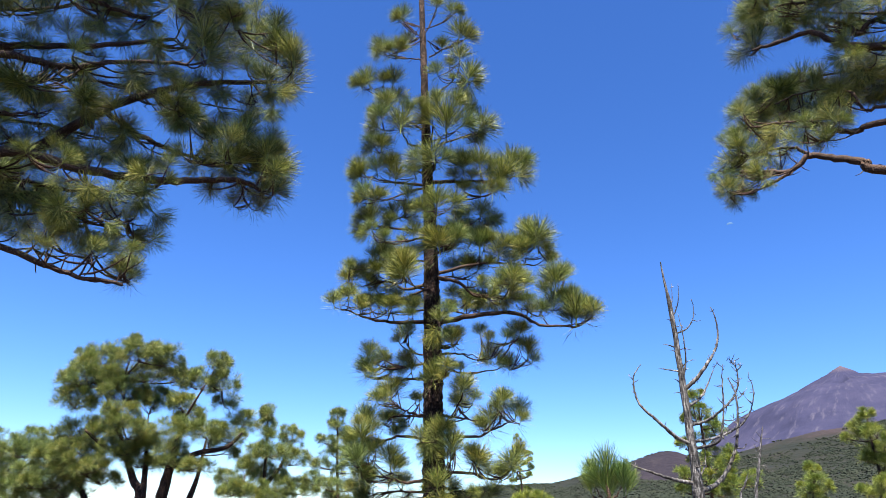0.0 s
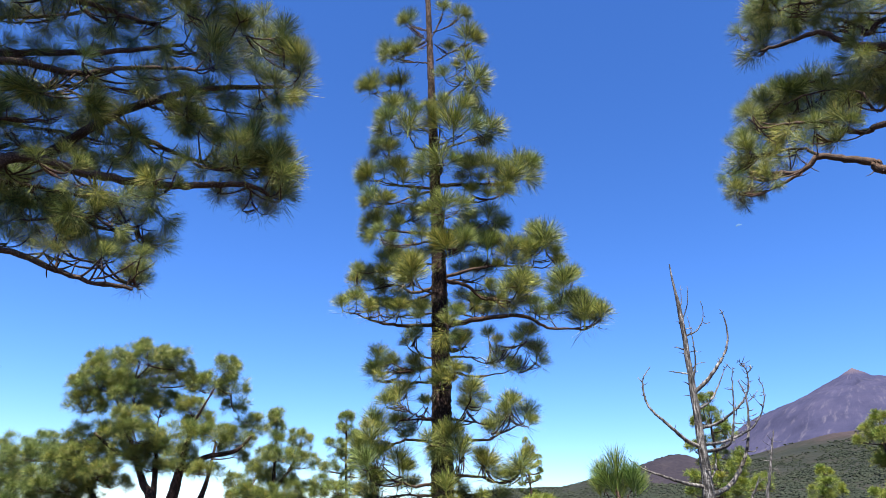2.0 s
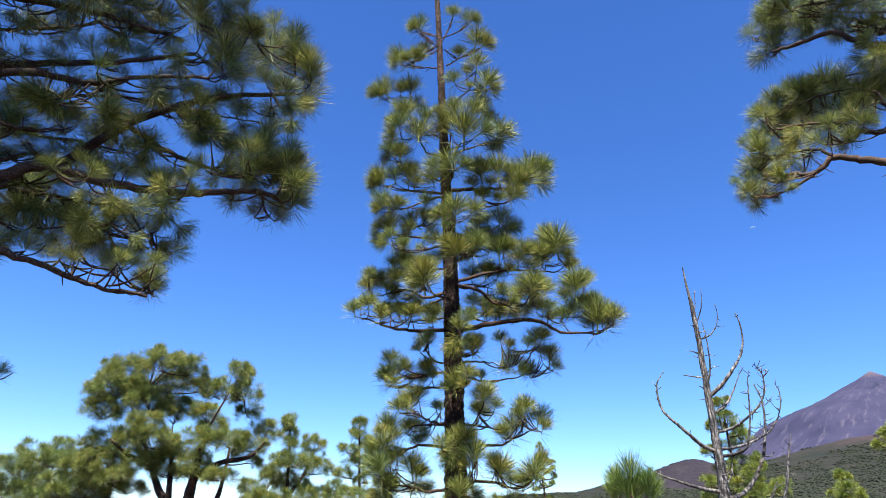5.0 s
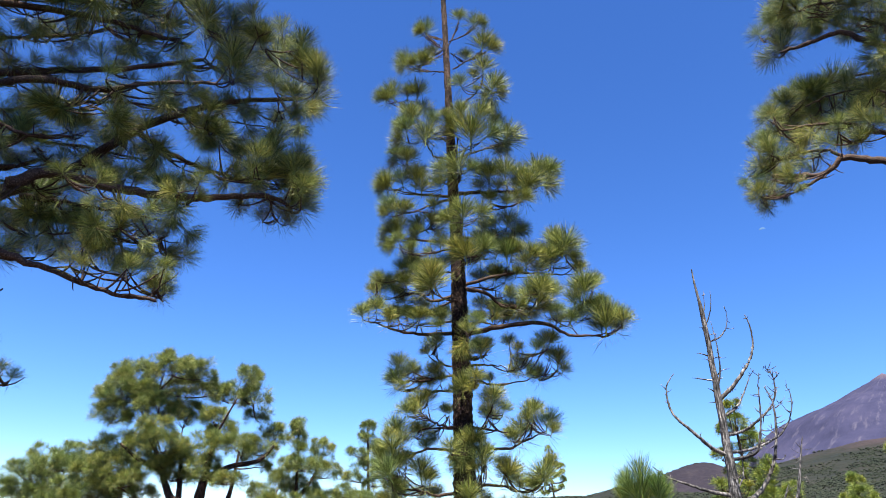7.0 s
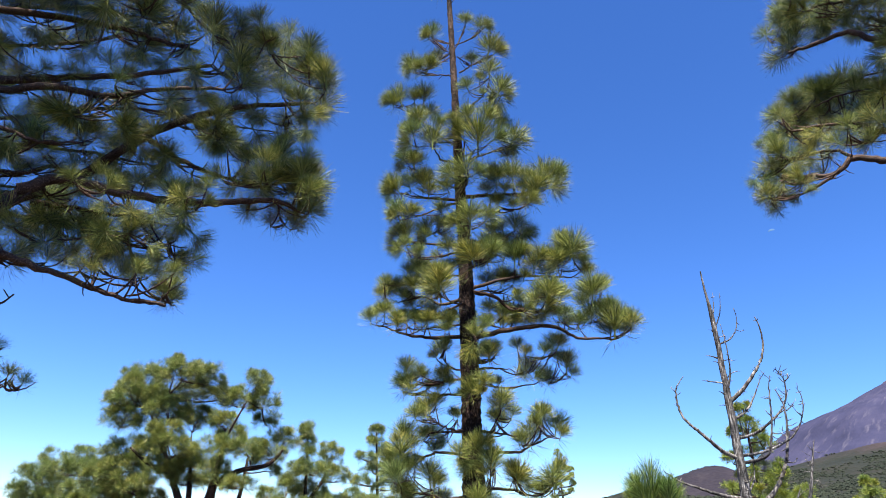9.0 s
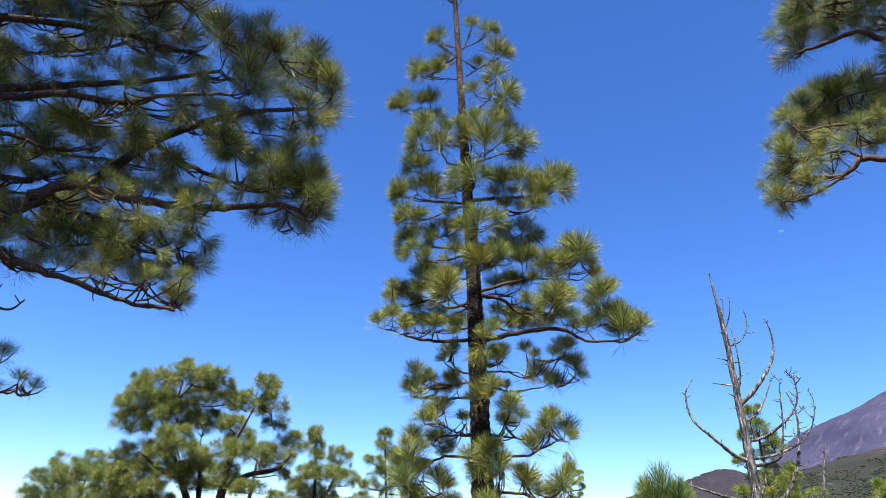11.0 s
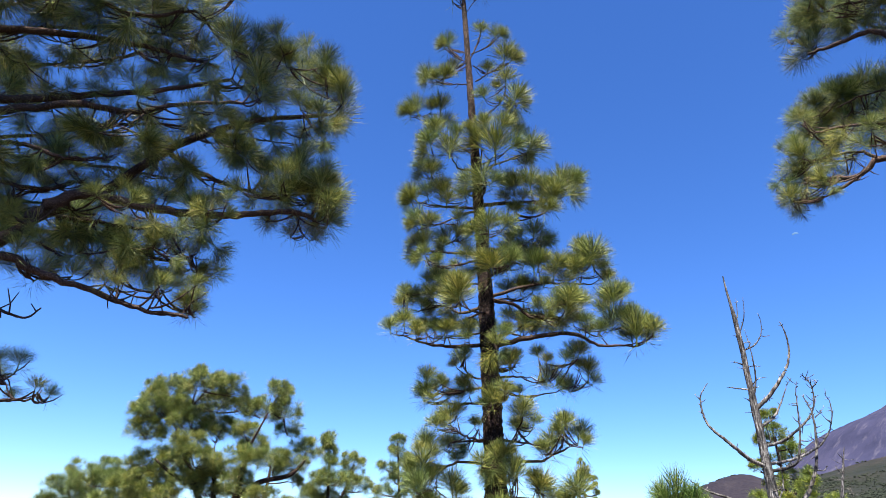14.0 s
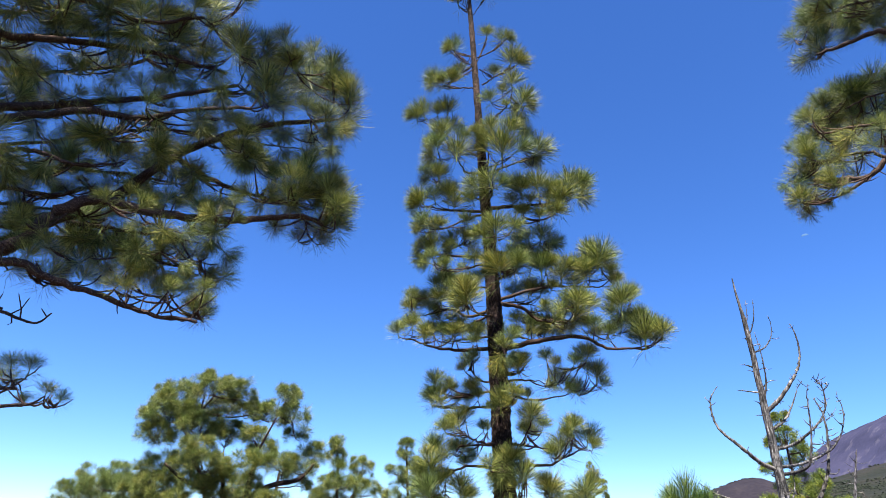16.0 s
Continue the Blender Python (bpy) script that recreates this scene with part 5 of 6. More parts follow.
branch(right_pine, [(0.05, 0.05, 6.05), (-1.31, 0.37, 6.13), (-2.63, 0.73, 6.32), (-2.86, 0.88, 6.44), (-3.01, 0.98, 6.61), (-3.17, 1.08, 6.81), (-3.44, 1.2, 6.76), (-3.72, 1.32, 6.73)], 0.058, [
    (-3.48, 1.48, 7.13, 0.91), (-3.62, 1.46, 6.94, 0.89), (-3.56, 1.63, 7.48, 0.77), (-3.01, 0.94, 6.3, 0.85), (-3.13, 0.61, 6.07, 0.63), (-2.58, 0.48, 5.98, 1.03),
    (-2.47, 1.26, 6.54, 0.8),
], 84, 0.3, meshes=NEAR_TUFTS, snags=26, fill=1.1, twiggy=27)
branch(right_pine, [(0.05, 0.05, 6.86), (-1.08, 0.57, 6.94), (-2.17, 1.13, 7.11), (-2.45, 1.25, 6.95), (-2.51, 1.3, 7.13), (-2.78, 1.45, 7.39), (-3.1, 1.6, 7.52)], 0.043, [
    (-2.55, 1.24, 7.11, 0.7), (-2.86, 1.18, 7.09, 0.69), (-2.27, 1.08, 7.05, 0.71), (-2.11, 1.03, 6.77, 1.16), (-2.68, 1.66, 7.32, 0.73),
], 85, 0.3, meshes=NEAR_TUFTS, snags=26, fill=1.1, twiggy=25)
branch(right_pine, [(0.05, 0.05, 7.16), (-1.14, 0.42, 7.24), (-2.29, 0.83, 7.41), (-2.63, 1, 7.4), (-2.95, 1.15, 7.36), (-3.27, 1.3, 7.41)], 0.043, [
    (-3.09, 1.14, 7.05, 0.79), (-3.51, 1.13, 7.33, 1.01), (-3.14, 0.84, 6.97, 0.82), (-2.63, 1.22, 7.4, 1.07), (-2.95, 1.34, 7.55, 1.01), (-3.51, 1.35, 7.5, 0.87),
    (-3.64, 1.19, 7.56, 1.03), (-3.19, 1.13, 7.6, 1.05), (-2.7, 1.11, 7.69, 1.08), (-2.2, 1.14, 7.73, 1.11),
], 86, 0.3, meshes=NEAR_TUFTS, snags=26, fill=1.1, twiggy=30)
branch(right_pine, [(0.05, 0.05, 4.35), (-1.59, 0.27, 4.46), (-3.17, 0.53, 4.67), (-3.28, 0.62, 4.81), (-3.45, 0.75, 4.93), (-3.64, 0.87, 5.02), (-3.78, 0.94, 4.9), (-4.02, 1.08, 4.94), (-4.2, 1.17, 4.99)], 0.053, [
    (-4.2, 1.15, 4.85, 0.64), (-4.14, 1.48, 4.89, 0.57), (-4.12, 1.13, 4.74, 0.5),
], 87, 0.3, meshes=NEAR_TUFTS, snags=26, fill=1.1, twiggy=23)
branch(right_pine, [(-3.64, 0.87, 5.02), (-3.83, 0.96, 4.87), (-4.07, 1.09, 4.75), (-4.28, 1.2, 4.77)], 0.0187, [
    (-4.4, 1.01, 4.73, 0.62),
], 88, 0.3, meshes=NEAR_TUFTS, snags=26, fill=1.1, twiggy=21)
branch(right_pine, [(0.05, 0.05, 5.19), (-1.35, 0.47, 5.29), (-2.71, 0.93, 5.48), (-2.92, 1.05, 5.46), (-3.09, 1.15, 5.53), (-3.24, 1.25, 5.71), (-3.47, 1.38, 5.78), (-3.76, 1.51, 5.78)], 0.0425, [
    (-3.79, 1.63, 6.07, 0.74), (-3.21, 1.31, 5.71, 0.73), (-3.81, 1.61, 5.82, 0.89), (-3.45, 1.53, 5.82, 0.74), (-3.65, 1.06, 5.35, 0.78), (-3.35, 1.24, 5.51, 0.81),
    (-3.56, 1.63, 5.68, 0.79), (-3.34, 0.98, 5.34, 0.69), (-3.2, 0.84, 5.42, 0.59),
], 89, 0.3, meshes=NEAR_TUFTS, snags=26, fill=1.1, twiggy=29)
branch(right_pine, [(-3.47, 1.05, 5.13), (-3.62, 1.15, 5.29), (-3.91, 1.3, 5.32), (-4.06, 1.38, 5.33)], 0.0187, [
    (-4.14, 1.18, 5.31, 0.81), (-4.02, 1.2, 5.29, 0.67), (-4.2, 1.36, 5.24, 0.77), (-4.3, 1.29, 5.02, 0.66), (-4.03, 1.46, 5.27, 0.69), (-4.06, 1.11, 5.1, 0.66),
    (-3.88, 1.16, 5.16, 0.57), (-3.61, 1.28, 5.31, 0.59), (-4.05, 1.43, 5.61, 0.6),
], 90, 0.3, meshes=NEAR_TUFTS, snags=26, fill=1.1, twiggy=29)
branch(right_pine, [(0.05, 0.05, 5.63), (-1.2, 0.62, 5.72), (-2.4, 1.23, 5.9), (-2.58, 1.32, 5.92), (-2.61, 1.38, 6.19), (-2.75, 1.45, 6.29), (-3.05, 1.6, 6.35), (-3.34, 1.73, 6.27)], 0.0255, [
    (-2.9, 1.88, 6.35, 1.04), (-3.04, 1.91, 6.29, 0.86), (-3.05, 1.38, 5.99, 0.92), (-2.85, 1.35, 6.05, 0.82), (-2.92, 1.57, 6.41, 0.79), (-2.94, 2.1, 6.64, 0.77),
    (-2.92, 1.92, 6.17, 0.8), (-2.33, 1.92, 6.31, 0.71),
], 91, 0.3, meshes=NEAR_TUFTS, snags=26, fill=1.1, twiggy=28)
branch(right_pine, [(0.05, 0.05, 6.53), (-0.96, 0.82, 6.61), (-1.92, 1.63, 6.78), (-2.39, 1.85, 6.86), (-2.86, 2.05, 6.82), (-3.24, 2.19, 6.56)], 0.0255, [
    (-2.33, 1.57, 6.64, 1.18), (-2.39, 1.81, 6.65, 1.2), (-2.65, 1.63, 6.39, 0.98), (-1.92, 1.93, 6.8, 0.94), (-1.93, 1.71, 6.76, 1.04), (-2.53, 2.29, 7.11, 1.26),
    (-3.04, 1.85, 6.62, 0.99), (-2.98, 2.25, 6.84, 1.09), (-3.13, 2.23, 6.87, 1.03), (-3.44, 1.94, 6.47, 0.97), (-3, 2.33, 6.71, 1.03), (-3.22, 2.45, 6.61, 0.84),
    (-3.48, 1.95, 6.05, 0.83), (-1.92, 1.95, 6.6, 0.87), (-1.85, 1.8, 6.57, 1.05), (-1.78, 1.61, 6.52, 1.22), (-2.23, 1.81, 6.88, 0.86), (-2.43, 2.08, 7.04, 0.87),
    (-2.78, 2.06, 6.83, 0.79), (-2.25, 2.29, 7.02, 0.89), (-1.84, 2.28, 6.98, 0.91), (-1.81, 1.9, 7.05, 0.83), (-3, 2.43, 6.65, 0.79), (-2.84, 2.36, 6.69, 0.79),
    (-2.94, 2.69, 6.7, 0.81),
], 92, 0.3, meshes=NEAR_TUFTS, snags=26, fill=1.1, twiggy=42)
branch(right_pine, [(0.05, 0.05, 7.35), (-0.89, 0.77, 7.42), (-1.79, 1.53, 7.58), (-2.41, 1.83, 7.83), (-2.9, 2.03, 7.87)], 0.0255, [
    (-2.98, 2.41, 8.39, 1.21), (-3.02, 2.36, 8.08, 0.98), (-2.98, 1.9, 7.8, 1), (-2.92, 1.95, 7.56, 0.78), (-2.9, 1.65, 7.67, 0.98), (-2.07, 1.69, 7.73, 0.97),
    (-1.63, 1.77, 7.97, 1.14), (-2.32, 2.56, 8.28, 0.9), (-3, 2.12, 7.91, 0.83), (-2.02, 2.11, 7.83, 0.8), (-1.91, 1.77, 7.58, 0.84),
], 93, 0.3, meshes=NEAR_TUFTS, snags=26, fill=1.1, twiggy=31)
# Unseen upper limbs, added sunward to shade the visible ones.
shade_crown(right_pine, 9.5, 8.0, 9.4, (165, 175, 184, 192, 200, 210, 222), 3.4, 13, 400)
# round_pine
round_pine = pine_tree("broad round-crowned pine with several dark stems", -11.34, 26.00, [
    (0, 0, -0.3, 0.21), (0, 0, 1.99, 0.18), (-0.37, 0, 2.63, 0.14), (-0.92, 0, 3.66, 0.1),
    (-1.65, 0, 5.16, 0.06),
], "background pines", 10)
stems = [[(0, 0, -0.3, 0.21), (0, 0, 1.99, 0.18), (-0.37, 0, 2.63, 0.14), (-0.92, 0, 3.66, 0.1), (-1.65, 0, 5.16, 0.06)], [(0.11, 0, 1.99, 0.13), (-0.15, 0.3, 3.28, 0.09), (-0.41, 0.4, 4.8, 0.05)], [(0.81, 0, 2.01, 0.22), (1.08, -0.3, 3.26, 0.15), (1.31, -0.4, 4.84, 0.09)], [(1.24, -0.3, 3.22, 0.13), (2.11, -0.5, 3.64, 0.1), (3.19, -0.6, 3.86, 0.08), (3.76, -0.6, 4.44, 0.05)], [(1.71, 0.5, 2.04, 0.12), (1.79, 0.8, 2.89, 0.08), (1.83, 1, 4.25, 0.05)], [(-0.88, 0, 3.55, 0.12), (-1.51, -0.5, 3.81, 0.08), (-2.26, -0.8, 4.39, 0.05)]]
stems_of(round_pine, stems[1:])
foliage(round_pine, [
    (-2.81, 0.09, 7.21, 1.02, 0.65), (-2.79, -0.68, 6.35, 1, 0.73), (-3.06, -0.4, 5.46, 0.85, 0.63), (-2.25, -0.13, 6.25, 1.11, 0.85), (-0.66, -0.88, 7.31, 1.07, 0.66),
    (0.01, 0, 7.35, 0.62, 0.62), (-0.8, 0.82, 6.75, 0.91, 0.64), (-1.24, -0.13, 5.82, 1.09, 0.73), (-0.5, 0.61, 5.73, 0.89, 0.63), (0.38, 0.84, 6.8, 0.63, 0.39),
    (2.35, -0.87, 6.93, 0.68, 0.53), (2.82, -0.89, 6.11, 0.53, 0.58), (2.78, -0.12, 5.55, 0.49, 0.32), (1.15, 0.84, 6.51, 0.68, 0.57), (1.07, -0.08, 5.54, 0.6, 0.5),
    (1.08, 0.54, 5.07, 0.72, 0.46), (-2.58, 0.31, 4.3, 1.33, 0.69), (-0.6, -0.83, 4.32, 0.95, 0.6), (-2.89, -0.06, 3.61, 1.01, 0.64), (0.23, 0.26, 3.92, 0.72, 0.46),
    (1.37, -0.62, 4.39, 0.78, 0.44), (2.49, -0.67, 4.3, 0.77, 0.48), (3.39, 0.3, 4.87, 0.57, 0.54), (3.23, -0.36, 4.24, 0.68, 0.39), (-0.34, 0.35, 3.24, 0.93, 0.34),
    (1.28, -0.41, 3.22, 0.74, 0.3), (2.19, -0.77, 3.09, 0.67, 0.29), (-2.21, -0.23, 2.99, 0.99, 0.47), (2.74, 0.52, 3.79, 0.62, 0.2), (-1.14, -0.27, 3.63, 0.87, 0.44),
    (-0.25, 0.08, 3.85, 0.72, 0.38), (-3.25, 0.5, 2.97, 1.03, 0.54), (0.98, -0.41, 3.67, 0.59, 0.32), (-1.91, 0.67, 2.59, 0.85, 0.29), (-0.95, -0.84, 4.94, 0.76, 0.45),
], stems, 1.35, 94, 1.05, FAR_TUFTS)
# edge_pine
edge_pine = pine_tree("bushy pine with a low spreading crown", -16.82, 27.00, [
    (0, 0, -0.3, 0.12), (0.11, 0, 1.53, 0.1), (0.09, 0, 2.36, 0.07), (0.08, 0, 3.21, 0.04),
], "background pines", 10)
stems = [[(0, 0, -0.3, 0.12), (0.11, 0, 1.53, 0.1), (0.09, 0, 2.36, 0.07), (0.08, 0, 3.21, 0.04)], [(0.05, 0, 1.73, 0.1), (-1.06, 0.3, 2.56, 0.07), (-1.55, 0.3, 3.42, 0.04)], [(3.06, 0, 1.7, 0.12), (2.48, 0, 2.52, 0.08), (1.66, 0, 3.25, 0.05)]]
stems_of(edge_pine, stems[1:])
foliage(edge_pine, [
    (-0.01, 0.49, 4.14, 0.66, 0.52), (-0.06, 0.03, 3.65, 1.03, 0.51), (-1.36, 0.94, 3.93, 0.72, 0.72), (0.89, 0.07, 3.41, 0.79, 0.51), (-0.82, 0.82, 2.99, 1.12, 0.53),
    (1.14, -0.7, 2.52, 1.04, 0.6), (1.62, -0.01, 2.56, 0.89, 0.61), (0.15, -0.68, 2.09, 0.83, 0.56), (1.88, -0.92, 3.5, 0.75, 0.48), (-0.93, -0.78, 3.35, 0.85, 0.68),
    (-1.5, -0.42, 2.62, 0.81, 0.69), (-0.64, -0.58, 2.32, 0.96, 0.68), (2.1, 0.13, 2.16, 0.88, 0.5), (0.87, 0.06, 1.86, 1.07, 0.56), (0.03, -0.58, 1.52, 1.06, 0.56),
], stems, 1.0, 95, 1.08, FAR_TUFTS)
# pointed_pine
pointed_pine = pine_tree("pine with one slim leader above a ragged crown", -7.68, 30.00, [
    (0, 0, -0.3, 0.12), (0.02, 0, 1.98, 0.1), (-0.05, 0, 3.15, 0.08), (-0.12, 0, 4.61, 0.05),
    (-0.27, 0, 5.99, 0.03),
], "background pines", 10)
stems = [[(0, 0, -0.3, 0.12), (0.02, 0, 1.98, 0.1), (-0.05, 0, 3.15, 0.08), (-0.12, 0, 4.61, 0.05), (-0.27, 0, 5.99, 0.03)], [(0.06, 0, 2.68, 0.1), (0.62, 0.3, 3.67, 0.07), (0.89, 0.4, 4.55, 0.04)], [(-0.01, 0, 2.45, 0.09), (-0.87, -0.3, 2.77, 0.06), (-1.48, -0.4, 2.87, 0.04)]]
stems_of(pointed_pine, stems[1:])
foliage(pointed_pine, [
    (-0.25, 0, 5.86, 0.25, 0.42), (-0.19, 0, 5.41, 0.22, 0.22), (-0.12, 0, 4.81, 0.36, 0.33), (-0.43, -0.27, 4.01, 0.44, 0.44), (0.76, 0.86, 4.77, 0.57, 0.62),
    (0.24, -0.22, 4.03, 0.88, 0.5), (1.37, -0.62, 3.74, 0.54, 0.48), (-0.97, 0.67, 3.37, 0.63, 0.46), (-0.14, 0.54, 3.13, 0.9, 0.51), (-1.81, 0.42, 2.9, 0.63, 0.37),
    (-0.86, -1, 2.39, 0.7, 0.35), (1.16, -0.19, 2.65, 0.76, 0.49), (-0.25, -0.39, 2.38, 0.88, 0.44), (-1.6, -0.51, 2.28, 0.5, 0.28), (0.66, -0.34, 2.11, 0.82, 0.38),
    (2.05, -0.47, 2.48, 0.32, 0.38),
], stems, 1.35, 96, 1.05, FAR_TUFTS)
# slim_pine
slim_pine = pine_tree("slim young pine with short tiered boughs", -3.52, 24.00, [
    (0, 0, -0.3, 0.08), (0.01, 0, 1.96, 0.06), (-0.05, 0, 2.71, 0.05), (-0.13, 0, 3.67, 0.04),
    (-0.23, 0, 4.97, 0.02),
], "background pines", 10)
stems = [[(0, 0, -0.3, 0.08), (0.01, 0, 1.96, 0.06), (-0.05, 0, 2.71, 0.05), (-0.13, 0, 3.67, 0.04), (-0.23, 0, 4.97, 0.02)]]
foliage(slim_pine, [
    (-0.22, 0, 4.93, 0.18, 0.22), (-0.19, 0, 4.52, 0.33, 0.22), (-0.47, -0.51, 3.96, 0.28, 0.19), (0.08, 0.51, 4.29, 0.29, 0.22), (-0.24, -0.21, 3.61, 0.5, 0.22),
    (0.26, 0.57, 3.69, 0.36, 0.22), (-0.73, 0.5, 3.27, 0.36, 0.29), (0.06, 0.12, 3.06, 0.5, 0.26), (-0.95, 0.1, 2.66, 0.26, 0.28), (-0.25, -0.77, 2.45, 0.59, 0.29),
    (0.34, 0.65, 2.52, 0.44, 0.31), (-0.01, 0.53, 2.07, 0.75, 0.27),
], stems, 1.1, 97, 0.75, FAR_TUFTS)
# far_young_pine
far_young_pine = pine_tree("small young pine with a bare leader and yellowish tips", 2.77, 22.00, [
    (0, 0, -0.3, 0.04), (0, 0, 2.06, 0.03), (-0.04, 0, 2.75, 0.03), (-0.13, 0, 3.45, 0.02),
    (-0.15, 0, 4.21, 0.01),
], "background pines", 10)
stems = [[(0, 0, -0.3, 0.04), (0, 0, 2.06, 0.03), (-0.04, 0, 2.75, 0.03), (-0.13, 0, 3.45, 0.02), (-0.15, 0, 4.21, 0.01)]]
foliage(far_young_pine, [
    (-0.14, 0, 4.03, 0.1, 0.16), (-0.16, 0, 3.74, 0.12, 0.14), (-0.22, -0.22, 3.43, 0.16, 0.12), (0.1, 0.51, 3.66, 0.12, 0.08), (0.19, -0.23, 3.55, 0.1, 0.1),
    (0.18, -0.68, 3.3, 0.1, 0.13), (0.3, -0.04, 3.12, 0.1, 0.1), (0.13, 0.35, 3.29, 0.12, 0.08), (-0.31, 0.27, 3.23, 0.12, 0.1), (-0.24, -0.67, 3, 0.15, 0.1),
    (-0.04, 0, 2.82, 0.16, 0.1), (-0.37, -0.47, 2.7, 0.15, 0.1), (0.13, -0.72, 2.85, 0.1, 0.08), (-0.09, 0.74, 2.5, 0.25, 0.12), (0.14, 0.32, 2.45, 0.2, 0.1),
], stems, 0.55, 98, 0.30, YOUNG_FAR_TUFTS)
# yellow_bush_pine
yellow_bush_pine = pine_tree("low yellow-green pine top", 2.77, 20.00, [
    (0, 0, -0.3, 0.05), (-0.01, 0, 1.87, 0.04), (0, 0, 2.18, 0.01),
], "background pines", 10)
stems = [[(0, 0, -0.3, 0.05), (-0.01, 0, 1.87, 0.04), (0, 0, 2.18, 0.01)]]
foliage(yellow_bush_pine, [
    (0, 0, 2.18, 0.4, 0.11), (-0.25, 0, 2.08, 0.29, 0.14), (0.33, 0, 2.06, 0.29, 0.14),
], stems, 1.2, 99, 0.6, YOUNG_FAR_TUFTS)
# pine_behind_dead_tree
pine_behind_dead_tree = pine_tree("green young pine standing behind the dead tree", 9.77, 24.00, [
    (0, 0, -0.3, 0.09), (-0.02, 0, 2.25, 0.07), (0, 0, 3.38, 0.06), (-0.07, 0, 4.76, 0.04),
    (-0.09, 0, 6, 0.03),
], "background pines", 10)
stems = [[(0, 0, -0.3, 0.09), (-0.02, 0, 2.25, 0.07), (0, 0, 3.38, 0.06), (-0.07, 0, 4.76, 0.04), (-0.09, 0, 6, 0.03)]]
foliage(pine_behind_dead_tree, [
    (-0.11, 0, 5.89, 0.26, 0.26), (-0.28, -0.6, 5.24, 0.3, 0.3), (0.34, -0.08, 4.92, 0.23, 0.23), (0.6, 0.45, 4.67, 0.36, 0.24), (-0.25, 0.35, 5.17, 0.21, 0.24),
    (0.05, 0.39, 4.45, 0.38, 0.24), (-0.8, -0.11, 4.13, 0.23, 0.25), (0.64, 0.5, 3.97, 0.55, 0.31), (0.66, 0.06, 3.56, 0.42, 0.38), (-1.15, -0.71, 3.09, 0.27, 0.22),
    (0.82, -0.07, 2.98, 0.54, 0.42), (-0.47, -0.76, 2.91, 0.4, 0.4), (-0.54, 0.73, 2.63, 0.42, 0.24), (1.81, 0.75, 3.04, 0.39, 0.37), (0.27, -0.28, 2.58, 0.58, 0.32),
    (-0.39, -0.32, 3.64, 0.37, 0.27),
], stems, 1, 100, 0.8, YOUNG_FAR_TUFTS)
# right_edge_pine
right_edge_pine = pine_tree("young pine with bright green upper tiers and darker lower boughs", 14.50, 22.00, [
    (0, 0, -0.3, 0.08), (-0.03, 0, 2.31, 0.06), (0.1, 0, 3.36, 0.05), (0.07, 0, 4.26, 0.04),
    (0.11, 0, 5.23, 0.02),
], "background pines", 10)
stems = [[(0, 0, -0.3, 0.08), (-0.03, 0, 2.31, 0.06), (0.1, 0, 3.36, 0.05), (0.07, 0, 4.26, 0.04), (0.11, 0, 5.23, 0.02)]]
foliage(right_edge_pine, [
    (0.04, 0, 5.07, 0.24, 0.19), (-0.05, 0.12, 4.69, 0.43, 0.26), (0, -0.47, 4.42, 0.37, 0.28), (0.02, 0.72, 4.39, 0.34, 0.15), (0.51, 0.65, 3.96, 0.44, 0.27),
    (0.22, -0.05, 3.44, 0.33, 0.38), (-0.05, 0.25, 3.64, 0.21, 0.21), (-0.27, -0.44, 2.8, 0.42, 0.37), (0.36, -0.43, 4.04, 0.33, 0.33), (-0.59, -0.33, 2.55, 0.37, 0.23),
    (0.68, 0.3, 3.03, 0.39, 0.43),
], stems, 0.9, 101, 0.75, YOUNG_FAR_TUFTS)
# small_green_pine
small_green_pine = pine_tree("small green pine on the slope below", 14.51, 26.00, [
    (0, 0, -0.3, 0.06), (-0.08, 0, 2.18, 0.05), (0.05, 0, 3, 0.03), (0.12, 0, 3.66, 0.02),
], "background pines", 10)
stems = [[(0, 0, -0.3, 0.06), (-0.08, 0, 2.18, 0.05), (0.05, 0, 3, 0.03), (0.12, 0, 3.66, 0.02)]]
foliage(small_green_pine, [
    (0.09, 0, 3.6, 0.21, 0.19), (-0.3, -0.64, 3.2, 0.36, 0.23), (0.41, 0.21, 2.89, 0.46, 0.3), (-0.53, -0.6, 2.8, 0.31, 0.26), (0.27, 0.39, 2.5, 0.59, 0.27),
], stems, 1, 102, 0.75, YOUNG_FAR_TUFTS)
# sapling
sapling = pine_tree("bright green sapling top with upright long needles", 1.65, 6.50, [
    (0, 0, -0.1, 0.03), (0, 0, 1, 0.03), (0, 0, 1.75, 0.02), (-0.01, 0, 1.91, 0.01),
    (0, 0, 2.06, 0.01), (0.01, 0, 2.21, 0),
], "", 8, TWIG_BARK)
branch(sapling, [(-0.01, 0, 1.79), (-0.01, 0, 1.86), (-0.01, 0, 1.93)], 0.012, [
    (-0.01, -0.01, 1.96, 0.74), (0.07, 0.06, 1.9, 0.7), (-0.07, -0.05, 1.9, 0.7),
], 103, 0.9, YOUNG_TUFTS, snags=0, fill=0)
branch(sapling, [(-0.01, 0, 1.75), (-0.09, 0, 1.81), (-0.12, 0, 1.89)], 0.012, [
    (-0.13, 0.05, 1.92, 0.66),
], 104, 0.9, YOUNG_TUFTS, snags=0, fill=0)
branch(sapling, [(0, 0, 1.76), (0.08, 0, 1.83), (0.13, 0, 1.9)], 0.012, [
    (0.14, -0.03, 1.92, 0.68),
], 105, 0.9, YOUNG_TUFTS, snags=0, fill=0)
